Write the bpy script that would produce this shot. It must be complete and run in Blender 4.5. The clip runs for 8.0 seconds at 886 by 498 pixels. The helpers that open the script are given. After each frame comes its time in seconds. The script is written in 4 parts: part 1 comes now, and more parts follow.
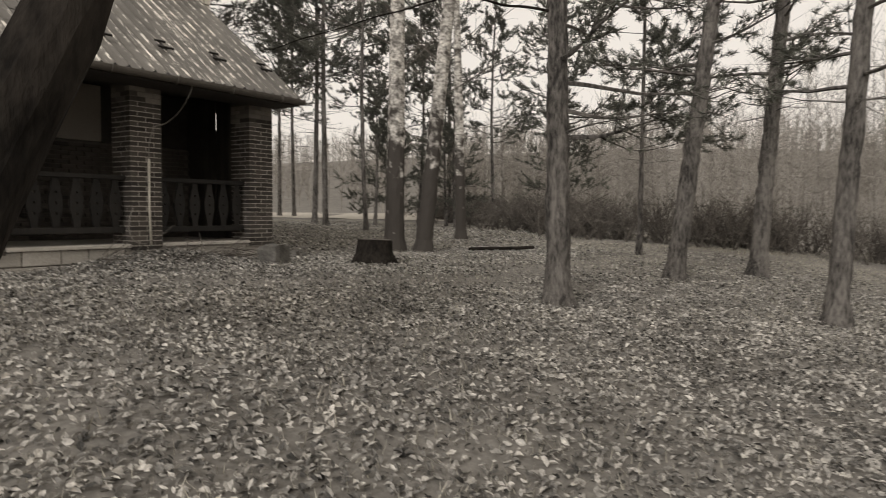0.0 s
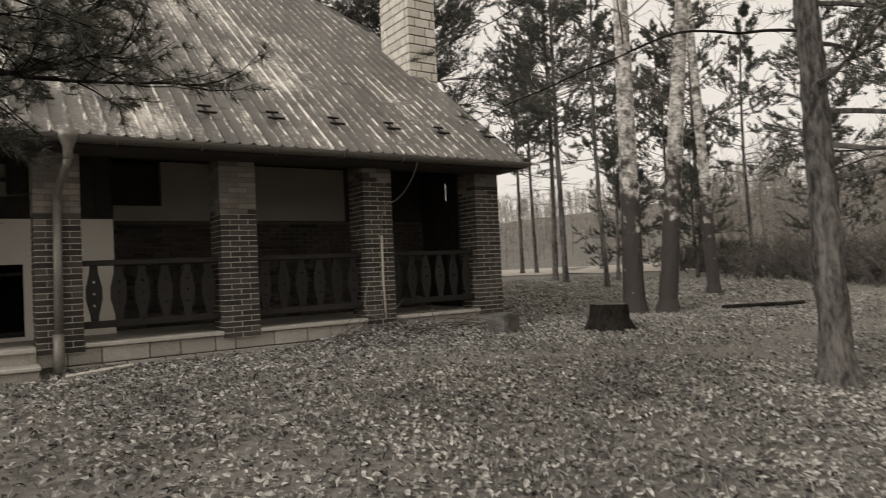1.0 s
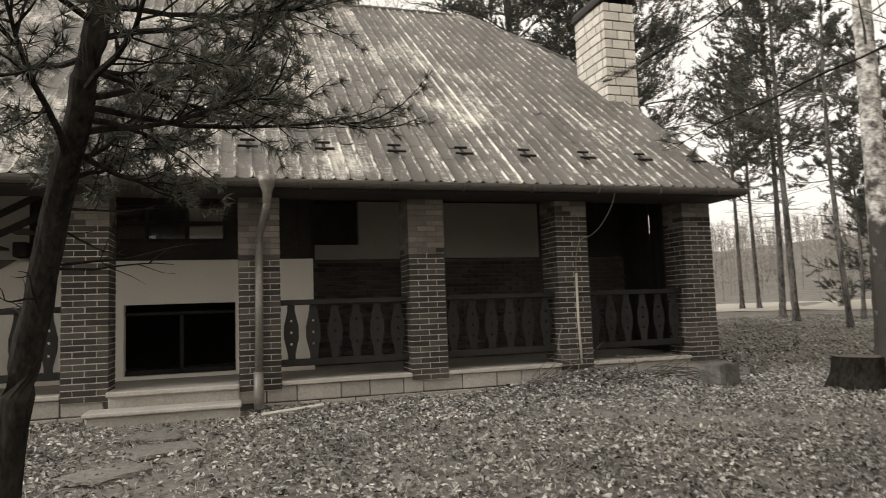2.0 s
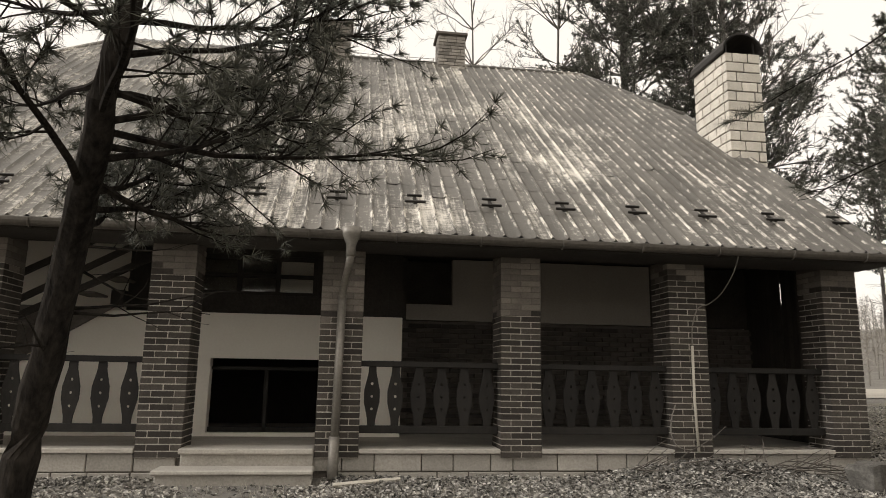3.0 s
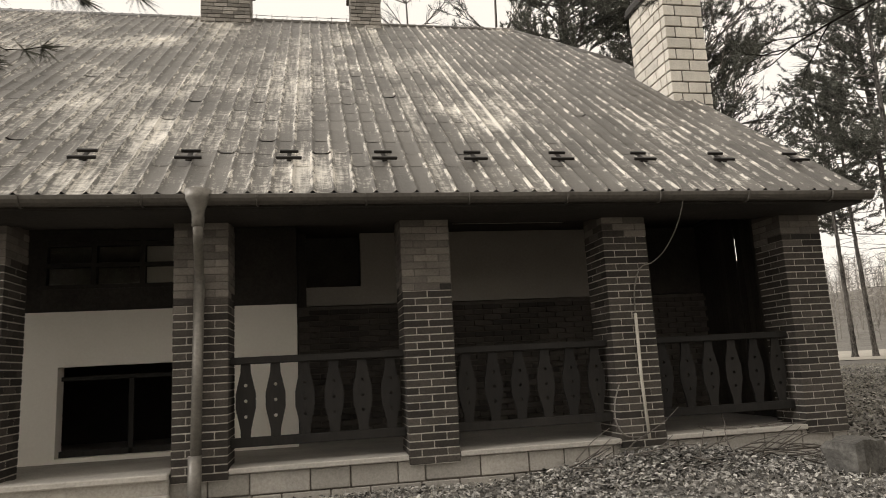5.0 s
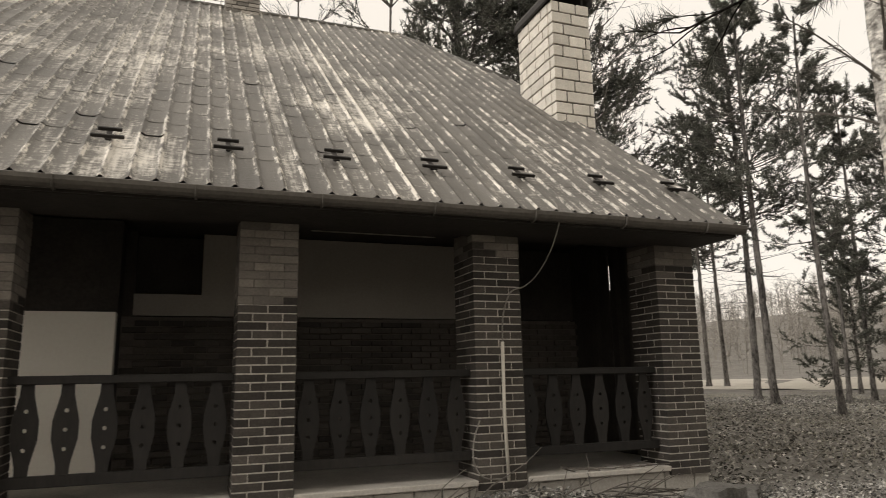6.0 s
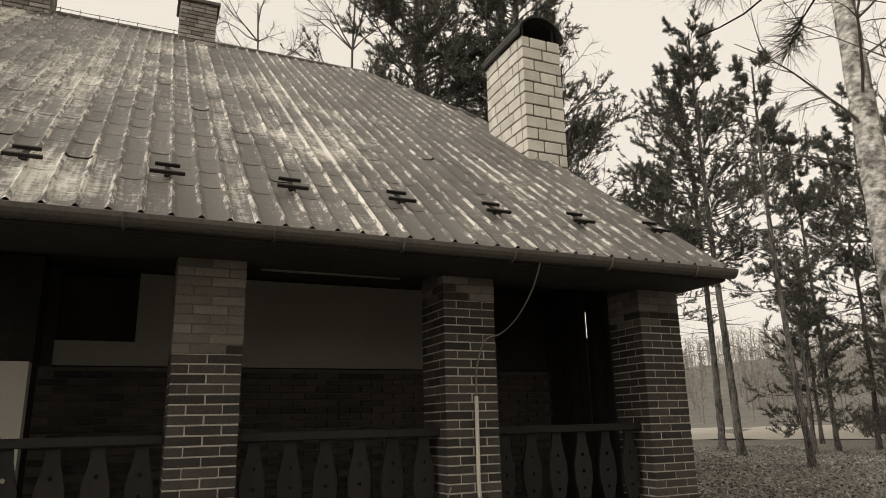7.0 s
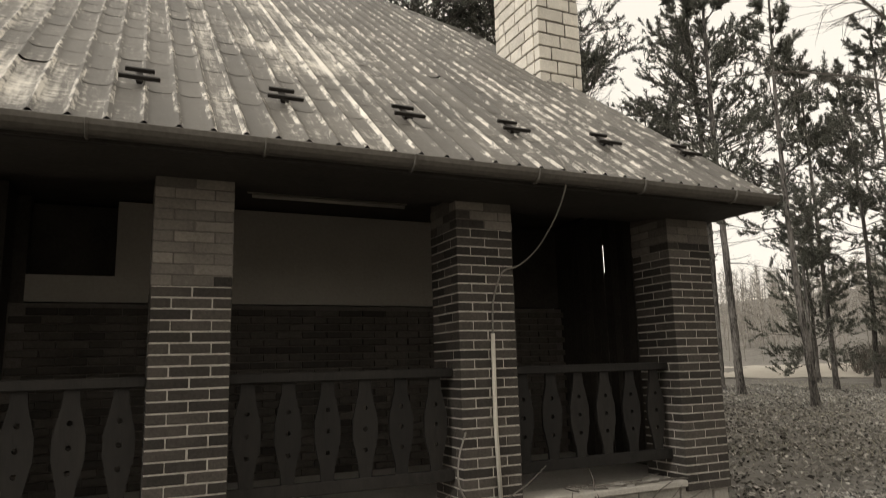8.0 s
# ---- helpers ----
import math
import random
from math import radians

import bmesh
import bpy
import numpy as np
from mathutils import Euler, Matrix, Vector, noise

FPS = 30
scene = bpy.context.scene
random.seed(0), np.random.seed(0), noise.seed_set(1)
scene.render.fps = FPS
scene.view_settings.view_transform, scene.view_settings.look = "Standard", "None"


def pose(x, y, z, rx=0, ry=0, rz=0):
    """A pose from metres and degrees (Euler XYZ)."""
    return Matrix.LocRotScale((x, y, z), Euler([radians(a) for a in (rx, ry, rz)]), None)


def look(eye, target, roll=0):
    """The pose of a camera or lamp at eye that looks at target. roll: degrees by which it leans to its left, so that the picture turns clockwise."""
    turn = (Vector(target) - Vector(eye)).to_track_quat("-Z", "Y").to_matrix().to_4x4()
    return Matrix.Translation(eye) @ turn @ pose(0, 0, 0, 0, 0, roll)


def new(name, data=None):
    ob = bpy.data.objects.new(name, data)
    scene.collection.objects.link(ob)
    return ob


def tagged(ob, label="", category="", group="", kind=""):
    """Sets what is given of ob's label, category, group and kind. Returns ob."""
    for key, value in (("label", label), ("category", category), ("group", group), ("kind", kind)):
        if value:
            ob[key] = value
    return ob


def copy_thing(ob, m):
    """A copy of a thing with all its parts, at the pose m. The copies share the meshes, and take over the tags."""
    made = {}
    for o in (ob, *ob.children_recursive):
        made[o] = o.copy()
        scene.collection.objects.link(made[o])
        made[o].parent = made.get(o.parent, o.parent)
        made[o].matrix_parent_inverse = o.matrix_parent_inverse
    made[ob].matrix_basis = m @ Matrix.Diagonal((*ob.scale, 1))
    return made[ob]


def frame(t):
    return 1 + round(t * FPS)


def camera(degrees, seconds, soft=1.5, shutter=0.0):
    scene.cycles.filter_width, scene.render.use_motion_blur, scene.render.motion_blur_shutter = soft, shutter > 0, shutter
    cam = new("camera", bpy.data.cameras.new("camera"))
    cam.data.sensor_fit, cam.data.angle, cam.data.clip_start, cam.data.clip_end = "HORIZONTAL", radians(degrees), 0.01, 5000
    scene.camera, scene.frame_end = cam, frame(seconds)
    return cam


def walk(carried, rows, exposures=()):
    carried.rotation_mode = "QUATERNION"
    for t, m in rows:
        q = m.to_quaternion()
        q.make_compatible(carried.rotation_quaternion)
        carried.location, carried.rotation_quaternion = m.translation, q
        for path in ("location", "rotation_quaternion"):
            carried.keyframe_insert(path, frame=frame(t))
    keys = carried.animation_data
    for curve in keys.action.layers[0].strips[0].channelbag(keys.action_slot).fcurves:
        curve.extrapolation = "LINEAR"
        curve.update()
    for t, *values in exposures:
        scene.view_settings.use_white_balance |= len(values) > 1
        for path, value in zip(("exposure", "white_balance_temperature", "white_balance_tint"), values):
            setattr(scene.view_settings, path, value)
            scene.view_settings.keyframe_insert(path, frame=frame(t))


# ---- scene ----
cam = camera(66.1, 8.0, 0.55, 0.2)
# seconds, eye, yaw, pitch, roll
ROWS = [
    (0, 0.087, -0.004, 1.500, -54.66, -3.01, 0.43),
    (0.5, 0.429, 0.082, 1.591, -43.80, -0.70, -4.39),
    (1, 0.733, 0.219, 1.689, -34.15, 1.81, -2.78),
    (1.5, 1.000, 0.490, 1.813, -23.07, 5.07, -2.30),
    (2, 1.182, 0.725, 1.828, -17.23, 5.11, -2.12),
    (2.2, 1.266, 0.842, 1.835, -14.18, 9.37, -0.59),
    (3.3, 1.745, 1.581, 1.859, -5.24, 11.40, -1.37),
    (3.5, 1.850, 1.762, 1.862, -4.09, 13.05, -3.14),
    (4, 2.046, 2.140, 1.748, -5.97, 11.90, 0.03),
    (4.2, 2.125, 2.292, 1.724, -6.90, 9.87, -0.05),
    (5.3, 2.795, 2.999, 1.877, -11.83, 10.37, -3.19),
    (5.5, 2.901, 3.146, 1.906, -13.22, 12.04, -2.25),
    (6, 3.076, 3.533, 1.945, -20.53, 10.78, -1.16),
    (6.5, 3.169, 3.889, 2.033, -24.58, 12.03, -0.95),
    (7, 3.232, 4.214, 2.042, -24.29, 14.60, -1.40),
    (7.5, 3.318, 4.526, 2.075, -22.93, 14.83, -0.56),
    (8, 3.353, 4.875, 2.046, -24.77, 9.76, -1.55),
]
walk(cam, [(t, pose(x, y, z, 90 + pitch, 0, yaw) @ pose(0, 0, 0, 0, 0, roll)) for t, x, y, z, yaw, pitch, roll in ROWS],
     [(0.0, 0.1, 6350, 12.5), (0.5, 0.02, 6350, 13.0), (1.0, 0.07, 6300, 12.5), (1.5, 0.06, 6300, 11), (2.0, 0.50, 6250, 11), (3.5, 0.48, 6350, 11.5), (4.0, 0.38, 6350, 11.5), (5.5, 0.48, 6350, 11.5), (6.0, 0.33, 6400, 11.5), (6.5, 0.4, 6450, 11), (7.0, 0.14, 6500, 10.5), (7.5, 0.14, 6500, 10.5), (8.0, 0.38, 6450, 10)])

# ---- light ----
world = bpy.data.worlds.new("overcast")
scene.world = world
world.use_nodes = True
wn, wl = world.node_tree.nodes, world.node_tree.links
sky = wn.new("ShaderNodeTexSky")
sky.sky_type, sky.sun_disc = "NISHITA", False
sky.sun_elevation, sky.sun_rotation = radians(31), radians(258)
sky.dust_density = 4.0
grey = wn.new("ShaderNodeHueSaturation")
grey.inputs["Saturation"].default_value = 0.12
grey.inputs["Value"].default_value = 0.10
cloud = wn.new("ShaderNodeMix")
cloud.data_type = "RGBA"
cloud.inputs["Factor"].default_value = 0.82
cloud.inputs["B"].default_value = (0.91, 0.832, 0.712, 1)
wl.new(sky.outputs["Color"], grey.inputs["Color"])
wl.new(grey.outputs["Color"], cloud.inputs["A"])
wl.new(cloud.outputs["Result"], wn["Background"].inputs["Color"])
wn["Background"].inputs["Strength"].default_value = 1.0

sun = new("sun", bpy.data.lights.new("sun", "SUN"))
sun.data.energy, sun.data.angle, sun.data.color = 1.3, radians(18), (1.0, 0.965, 0.91)
sun.matrix_world = look((-22, -4.5, 13.5), (0, 0, 0))

# ---- materials ----
def material(name, dark, light, scale=3.0, fine=60.0, rough=0.85, bump=0.3, contrast=0.5, each=0.0, island=0.0, stretch=(1, 1, 1), spec=0.3, metal=0.0):
    """Two colours mixed by coarse and fine noise, with relief; each and island: brightness that differs from piece to piece."""
    m = bpy.data.materials.new(name)
    m.use_nodes = True
    n, l = m.node_tree.nodes, m.node_tree.links
    b = n["Principled BSDF"]
    geo, mp = n.new("ShaderNodeNewGeometry"), n.new("ShaderNodeMapping")
    mp.inputs["Scale"].default_value = stretch
    l.new(geo.outputs["Position"], mp.inputs["Vector"])
    big, small = n.new("ShaderNodeTexNoise"), n.new("ShaderNodeTexNoise")
    for tex, s in ((big, scale), (small, fine)):
        tex.inputs["Scale"].default_value, tex.inputs["Detail"].default_value, tex.inputs["Roughness"].default_value = s, 5, 0.65
        l.new(mp.outputs["Vector"], tex.inputs["Vector"])
    add = n.new("ShaderNodeMath")
    add.operation = "MULTIPLY_ADD"
    add.inputs[1].default_value = 0.55
    l.new(small.outputs["Fac"], add.inputs[0])
    half = n.new("ShaderNodeMath")
    half.operation = "MULTIPLY"
    half.inputs[1].default_value = 0.45
    l.new(big.outputs["Fac"], half.inputs[0])
    l.new(half.outputs[0], add.inputs[2])
    ramp = n.new("ShaderNodeMapRange")
    ramp.inputs["From Min"].default_value, ramp.inputs["From Max"].default_value = 0.5 - 0.22 * (1 - contrast) - 0.05, 0.5 + 0.22 * (1 - contrast) + 0.05
    l.new(add.outputs[0], ramp.inputs["Value"])
    mix = n.new("ShaderNodeMix")
    mix.data_type = "RGBA"
    mix.inputs["A"].default_value, mix.inputs["B"].default_value = (*dark, 1), (*light, 1)
    l.new(ramp.outputs["Result"], mix.inputs["Factor"])
    colour = mix.outputs["Result"]
    if each or island:
        hue = n.new("ShaderNodeHueSaturation")
        rng = n.new("ShaderNodeMapRange")
        amount = each or island
        rng.inputs["To Min"].default_value, rng.inputs["To Max"].default_value = 1 - amount, 1 + amount
        source = n.new("ShaderNodeObjectInfo").outputs["Random"] if each else geo.outputs["Random Per Island"]
        l.new(source, rng.inputs["Value"])
        l.new(rng.outputs["Result"], hue.inputs["Value"])
        l.new(colour, hue.inputs["Color"])
        colour = hue.outputs["Color"]
    l.new(colour, b.inputs["Base Color"])
    b.inputs["Roughness"].default_value, b.inputs["Specular IOR Level"].default_value, b.inputs["Metallic"].default_value = rough, spec, metal
    if bump:
        bp = n.new("ShaderNodeBump")
        bp.inputs["Strength"].default_value, bp.inputs["Distance"].default_value = bump, 0.02
        l.new(add.outputs[0], bp.inputs["Height"])
        l.new(bp.outputs["Normal"], b.inputs["Normal"])
    return m


BRICK = material("brick", (0.03, 0.026, 0.022), (0.085, 0.074, 0.063), 4, 45, 0.85, 0.3, 0.3, each=0.45)
BRICK_PALE = material("brick_pale", (0.12, 0.105, 0.09), (0.24, 0.215, 0.185), 4, 45, 0.85, 0.3, 0.3, each=0.3)
MORTAR = material("mortar", (0.24, 0.22, 0.193), (0.56, 0.52, 0.455), 6, 80, 0.95, 0.3)
MORTAR_DARK = material("mortar_dark", (0.08, 0.07, 0.06), (0.17, 0.15, 0.13), 6, 80, 0.95, 0.3)
LIME_BRICK = material("lime_brick", (0.5, 0.465, 0.40), (0.8, 0.75, 0.655), 5, 45, 0.9, 0.5, 0.3, each=0.16)
CHIMNEY_GREY = material("sooty_brick", (0.14, 0.128, 0.112), (0.34, 0.315, 0.275), 5, 40, 0.92, 0.5, 0.4, each=0.4)
CONCRETE = material("concrete", (0.25, 0.232, 0.205), (0.45, 0.42, 0.37), 2.5, 40, 0.92, 0.4, 0.3, each=0.15)
STONE_CAP = material("stone_cap", (0.33, 0.307, 0.27), (0.56, 0.525, 0.465), 3, 40, 0.9, 0.3, 0.3)
PLASTER_WHITE = material("plaster_white", (0.8, 0.75, 0.665), (0.9, 0.855, 0.77), 1.2, 30, 0.95, 0.12, 0.2)
# for panels behind the dimmer panes, whose weak reflection is put into the colour
BACKING_DIM = material("dim_backing", (0.12, 0.11, 0.096), (0.24, 0.222, 0.195), 3, 30, 0.95, 0.1)
PLASTER_GREY = material("plaster_grey", (0.29, 0.265, 0.23), (0.4, 0.37, 0.325), 1.2, 30, 0.95, 0.15, 0.2)
WOOD_DARK = material("dark_wood", (0.009, 0.0078, 0.0068), (0.027, 0.024, 0.0205), 3, 30, 0.7, 0.3, 0.3, each=0.25, stretch=(1, 1, 0.25))
WOOD_BLACK = material("black_wood", (0.024, 0.021, 0.018), (0.066, 0.058, 0.05), 3, 30, 0.75, 0.3, 0.3, each=0.2)
STAIR_BOARDS = material("stair_boards", (0.08, 0.071, 0.061), (0.19, 0.17, 0.147), 3, 30, 0.85, 0.3, 0.3, each=0.2)
GUTTER = material("gutter_metal", (0.07, 0.062, 0.053), (0.15, 0.135, 0.115), 2, 25, 0.5, 0.15, 0.3, spec=0.5, metal=0.3)
ZINC = material("zinc", (0.15, 0.138, 0.12), (0.30, 0.277, 0.24), 3, 25, 0.5, 0.15, 0.3, spec=0.5, metal=0.4)
IRON = material("iron", (0.011, 0.0095, 0.008), (0.032, 0.028, 0.024), 5, 60, 0.6, 0.2, 0.3)
PALE_PIPE = material("pale_plastic", (0.48, 0.44, 0.37), (0.62, 0.58, 0.5), 5, 60, 0.6, 0.1)
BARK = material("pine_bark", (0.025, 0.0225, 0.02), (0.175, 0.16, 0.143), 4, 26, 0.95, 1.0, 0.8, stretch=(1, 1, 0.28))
# near trunks stand against the light: their shade is in this bark colour
BARK_SHADED = material("shaded_bark", (0.009, 0.008, 0.007), (0.036, 0.031, 0.026), 6, 34, 0.95, 1.0, 0.75, stretch=(1, 1, 0.3), spec=0.05)
BIRCH = material("birch_bark", (0.16, 0.148, 0.13), (0.76, 0.72, 0.65), 4.0, 11, 0.85, 0.5, 0.8, stretch=(1, 1, 1.7))
birch_nodes, birch_links = BIRCH.node_tree.nodes, BIRCH.node_tree.links
rise, sep, low = birch_nodes.new("ShaderNodeMapRange"), birch_nodes.new("ShaderNodeSeparateXYZ"), birch_nodes.new("ShaderNodeMix")
low.data_type = "RGBA"
low.inputs["A"].default_value = (0.055, 0.048, 0.041, 1)
rise.inputs["From Min"].default_value, rise.inputs["From Max"].default_value = 1.2, 4.2
rise.inputs["To Min"].default_value, rise.inputs["To Max"].default_value = -3.6, -1.5
birch_links.new([k for k in birch_nodes if k.type == "NEW_GEOMETRY"][0].outputs["Position"], sep.inputs[0])
birch_links.new(sep.outputs["Z"], rise.inputs["Value"])
peel, patchy = birch_nodes.new("ShaderNodeTexNoise"), birch_nodes.new("ShaderNodeMath")
peel.inputs["Scale"].default_value, peel.inputs["Detail"].default_value = 5.0, 4.0
patchy.operation = "MULTIPLY_ADD"
patchy.inputs[1].default_value = 5.0
birch_links.new([k for k in birch_nodes if k.type == "NEW_GEOMETRY"][0].outputs["Position"], peel.inputs["Vector"])
birch_links.new(peel.outputs["Fac"], patchy.inputs[0])
birch_links.new(rise.outputs["Result"], patchy.inputs[2])
birch_links.new(patchy.outputs[0], low.inputs["Factor"])
birch_links.new([k for k in birch_nodes if k.type == "MIX" and k != low][0].outputs["Result"], low.inputs["B"])
birch_links.new(low.outputs["Result"], birch_nodes["Principled BSDF"].inputs["Base Color"])
NEEDLES = material("pine_needles", (0.045, 0.047, 0.037), (0.15, 0.15, 0.12), 1.5, 20, 0.55, 0, 0.3, island=0.5)
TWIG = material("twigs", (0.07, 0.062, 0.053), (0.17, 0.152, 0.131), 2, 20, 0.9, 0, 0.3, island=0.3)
# paler than the near twigs: the haze of distance is put into the colour
WOODS_HAZY = material("hazy_far_twigs", (0.19, 0.175, 0.154), (0.36, 0.332, 0.293), 0.1, 2, 0.95, 0, 0.3, island=0.35)
LEAF = material("dead_leaves", (0.05, 0.047, 0.042), (0.50, 0.475, 0.428), 1.2, 40, 0.75, 0, 0.4, island=0.85)
GRASS = material("dry_grass", (0.24, 0.226, 0.185), (0.47, 0.44, 0.37), 1.2, 20, 0.8, 0, 0.3, island=0.3)
GROUND = material("ground", (0.08, 0.074, 0.065), (0.27, 0.253, 0.225), 0.7, 16, 0.95, 1.0, 0.35)
STONE = material("field_stone", (0.06, 0.056, 0.05), (0.17, 0.16, 0.142), 5, 35, 0.95, 0.6, 0.5)
GRAVEL = material("pale_gravel", (0.34, 0.315, 0.27), (0.47, 0.435, 0.375), 0.5, 8, 0.95, 0.3)
STUMP = material("stump_wood", (0.05, 0.043, 0.036), (0.13, 0.112, 0.095), 6, 40, 0.95, 0.6)
TUBE = material("lamp_tube", (0.40, 0.37, 0.32), (0.5, 0.46, 0.4), 4, 40, 0.4, 0)


def roof_material(name, rib):
    """Weathered painted sheet: dull grey paint, flaked pale along the ribs and in crinkled smears across the pans. Rib
    highlights and sky sheen are put into the pale colour too.
    """
    m = bpy.data.materials.new(name)
    m.use_nodes = True
    n, l = m.node_tree.nodes, m.node_tree.links
    b = n["Principled BSDF"]
    geo = n.new("ShaderNodeNewGeometry")
    split = n.new("ShaderNodeSeparateXYZ")
    l.new(geo.outputs["Position"], split.inputs[0])
    def noise_at(scale, stretch, detail=5.0, rough=0.6):
        mp, tex = n.new("ShaderNodeMapping"), n.new("ShaderNodeTexNoise")
        mp.inputs["Scale"].default_value = stretch
        tex.inputs["Scale"].default_value, tex.inputs["Detail"].default_value, tex.inputs["Roughness"].default_value = scale, detail, rough
        l.new(geo.outputs["Position"], mp.inputs["Vector"])
        l.new(mp.outputs["Vector"], tex.inputs["Vector"])
        return tex.outputs["Fac"]
    def math_node(op, *values):
        k = n.new("ShaderNodeMath")
        k.operation = op
        for i, v in enumerate(values):
            if isinstance(v, float):
                k.inputs[i].default_value = v
            else:
                l.new(v, k.inputs[i])
        return k.outputs[0]
    def ranged(value, a, c, lo, hi):
        k = n.new("ShaderNodeMapRange")
        for key, v in (("From Min", a), ("From Max", c), ("To Min", lo), ("To Max", hi)):
            k.inputs[key].default_value = v
        l.new(value, k.inputs["Value"])
        return k.outputs["Result"]
    def stripe(x, half, amount):
        """One stripe down the slope where the paint has gone."""
        off = math_node("ABSOLUTE", math_node("SUBTRACT", split.outputs["X"], x))
        return ranged(off, half * 0.4, half, amount, 0.0)
    patches = noise_at(0.7, (1, 0.8, 0.8), 3.0)
    flakes = noise_at(13.0, (1.6, 0.42, 0.42), 6.0, 0.7)
    streaks = noise_at(12.0, (2.2, 0.2, 0.2), 6.0, 0.7)
    smears = noise_at(12.0, (0.7, 2.0, 2.0), 6.0, 0.7)
    fine = noise_at(60.0, (1, 0.6, 0.6))
    if rib:
        total = math_node("ADD", math_node("MULTIPLY", flakes, 0.85), math_node("ADD", math_node("MULTIPLY", streaks, 0.30), math_node("MULTIPLY", patches, 0.35)))
        total = math_node("ADD", total, ranged(split.outputs["X"], 4.5, 8.0, 0.0, -0.02))
        low, high = 0.735, 0.84
    else:
        total = math_node("ADD", math_node("MULTIPLY", streaks, 0.42), math_node("ADD", math_node("MULTIPLY", patches, 0.55), math_node("MULTIPLY", smears, 0.42)))
        # paler to the left: more wear, with the sky's sheen painted in
        total = math_node("ADD", total, ranged(split.outputs["X"], 1.5, 8.0, 0.06, -0.04))
        low, high = 0.745, 0.90
    total = math_node("ADD", total, math_node("MULTIPLY", fine, 0.10))
    total = math_node("ADD", total, -0.05)
    for x, half, amount in ((4.74, 0.04, 0.05), (4.93, 0.05, 0.07), (3.86, 0.10, 0.085), (2.45, 0.12, 0.05), (0.9, 0.2, 0.05)):
        total = math_node("ADD", total, stripe(x, half, amount))
    mix = n.new("ShaderNodeMix")
    mix.data_type = "RGBA"
    mix.inputs["A"].default_value, mix.inputs["B"].default_value = (0.118, 0.109, 0.095, 1), (0.62, 0.58, 0.51, 1)
    l.new(ranged(total, low, high, 0.0, 1.0), mix.inputs["Factor"])
    hue = n.new("ShaderNodeHueSaturation")
    pick = math_node("FRACT", math_node("ADD", n.new("ShaderNodeObjectInfo").outputs["Random"], geo.outputs["Random Per Island"]))
    grime = math_node("MULTIPLY", ranged(pick, 0.0, 1.0, 0.86, 1.14), ranged(noise_at(2.2, (1, 0.5, 0.5), 4.0), 0.3, 0.7, 0.8, 1.22))
    l.new(grime, hue.inputs["Value"])
    l.new(mix.outputs["Result"], hue.inputs["Color"])
    l.new(hue.outputs["Color"], b.inputs["Base Color"])
    b.inputs["Roughness"].default_value, b.inputs["Specular IOR Level"].default_value = 0.5, 0.4
    bp = n.new("ShaderNodeBump")
    bp.inputs["Strength"].default_value, bp.inputs["Distance"].default_value = 0.55, 0.012
    l.new(math_node("ADD", total, math_node("MULTIPLY", smears, 0.5)), bp.inputs["Height"])
    l.new(bp.outputs["Normal"], b.inputs["Normal"])
    return m


SHEET, RIB = roof_material("roof_sheet", False), roof_material("roof_rib", True)

glass = bpy.data.materials.new("glass")
glass.use_nodes = True
gb = glass.node_tree.nodes["Principled BSDF"]
gb.inputs["Base Color"].default_value, gb.inputs["Roughness"].default_value, gb.inputs["Transmission Weight"].default_value = (0.9, 0.9, 0.88, 1), 0.05, 1.0


# ---- building blocks ----
def part(name, bm, mat, parent, label=""):
    """Links a bmesh as one mesh object under a thing or part."""
    me = bpy.data.meshes.new(name)
    bm.to_mesh(me)
    bm.free()
    return hang(name, me, mat, parent, label)


def hang(name, me, mat, parent=None, label=""):
    if mat is not None and not me.materials:
        me.materials.append(mat)
    ob = new(name, me)
    if parent is not None:
        ob.parent = parent
    return tagged(ob, label)


def piece(name, me, parent, m):
    """A piece that shares its mesh with its like."""
    ob = new(name, me)
    ob.parent = parent
    ob.matrix_basis = m
    return ob


def box(bm, x0, y0, z0, x1, y1, z1, bevel=0.0):
    c = bmesh.ops.create_cube(bm, size=1, matrix=Matrix.LocRotScale(((x0 + x1) / 2, (y0 + y1) / 2, (z0 + z1) / 2), None, (x1 - x0, y1 - y0, z1 - z0)))
    if bevel:
        edges = list({e for v in c["verts"] for e in v.link_edges})
        bmesh.ops.bevel(bm, geom=edges, offset=bevel, segments=1, affect="EDGES")
    return bm


def box_mesh(name, sx, sy, sz, bevel, mat):
    bm = box(bmesh.new(), -sx / 2, -sy / 2, -sz / 2, sx / 2, sy / 2, sz / 2, bevel)
    me = bpy.data.meshes.new(name)
    bm.to_mesh(me)
    bm.free()
    me.materials.append(mat)
    return me


def prism(outline, y0, y1, holes=()):
    """A board: outline in x and z with holes, thick from y0 to y1."""
    bm = bmesh.new()
    edges = []
    for ring in (outline, *holes):
        vs = [bm.verts.new((x, y0, z)) for x, z in ring]
        edges += [bm.edges.new((vs[i], vs[(i + 1) % len(vs)])) for i in range(len(vs))]
    bmesh.ops.triangle_fill(bm, edges=edges, use_beauty=True)
    got = bmesh.ops.extrude_face_region(bm, geom=bm.faces[:])
    for v in got["geom"]:
        if isinstance(v, bmesh.types.BMVert):
            v.co.y = y1
    bmesh.ops.recalc_face_normals(bm, faces=bm.faces[:])
    return bm


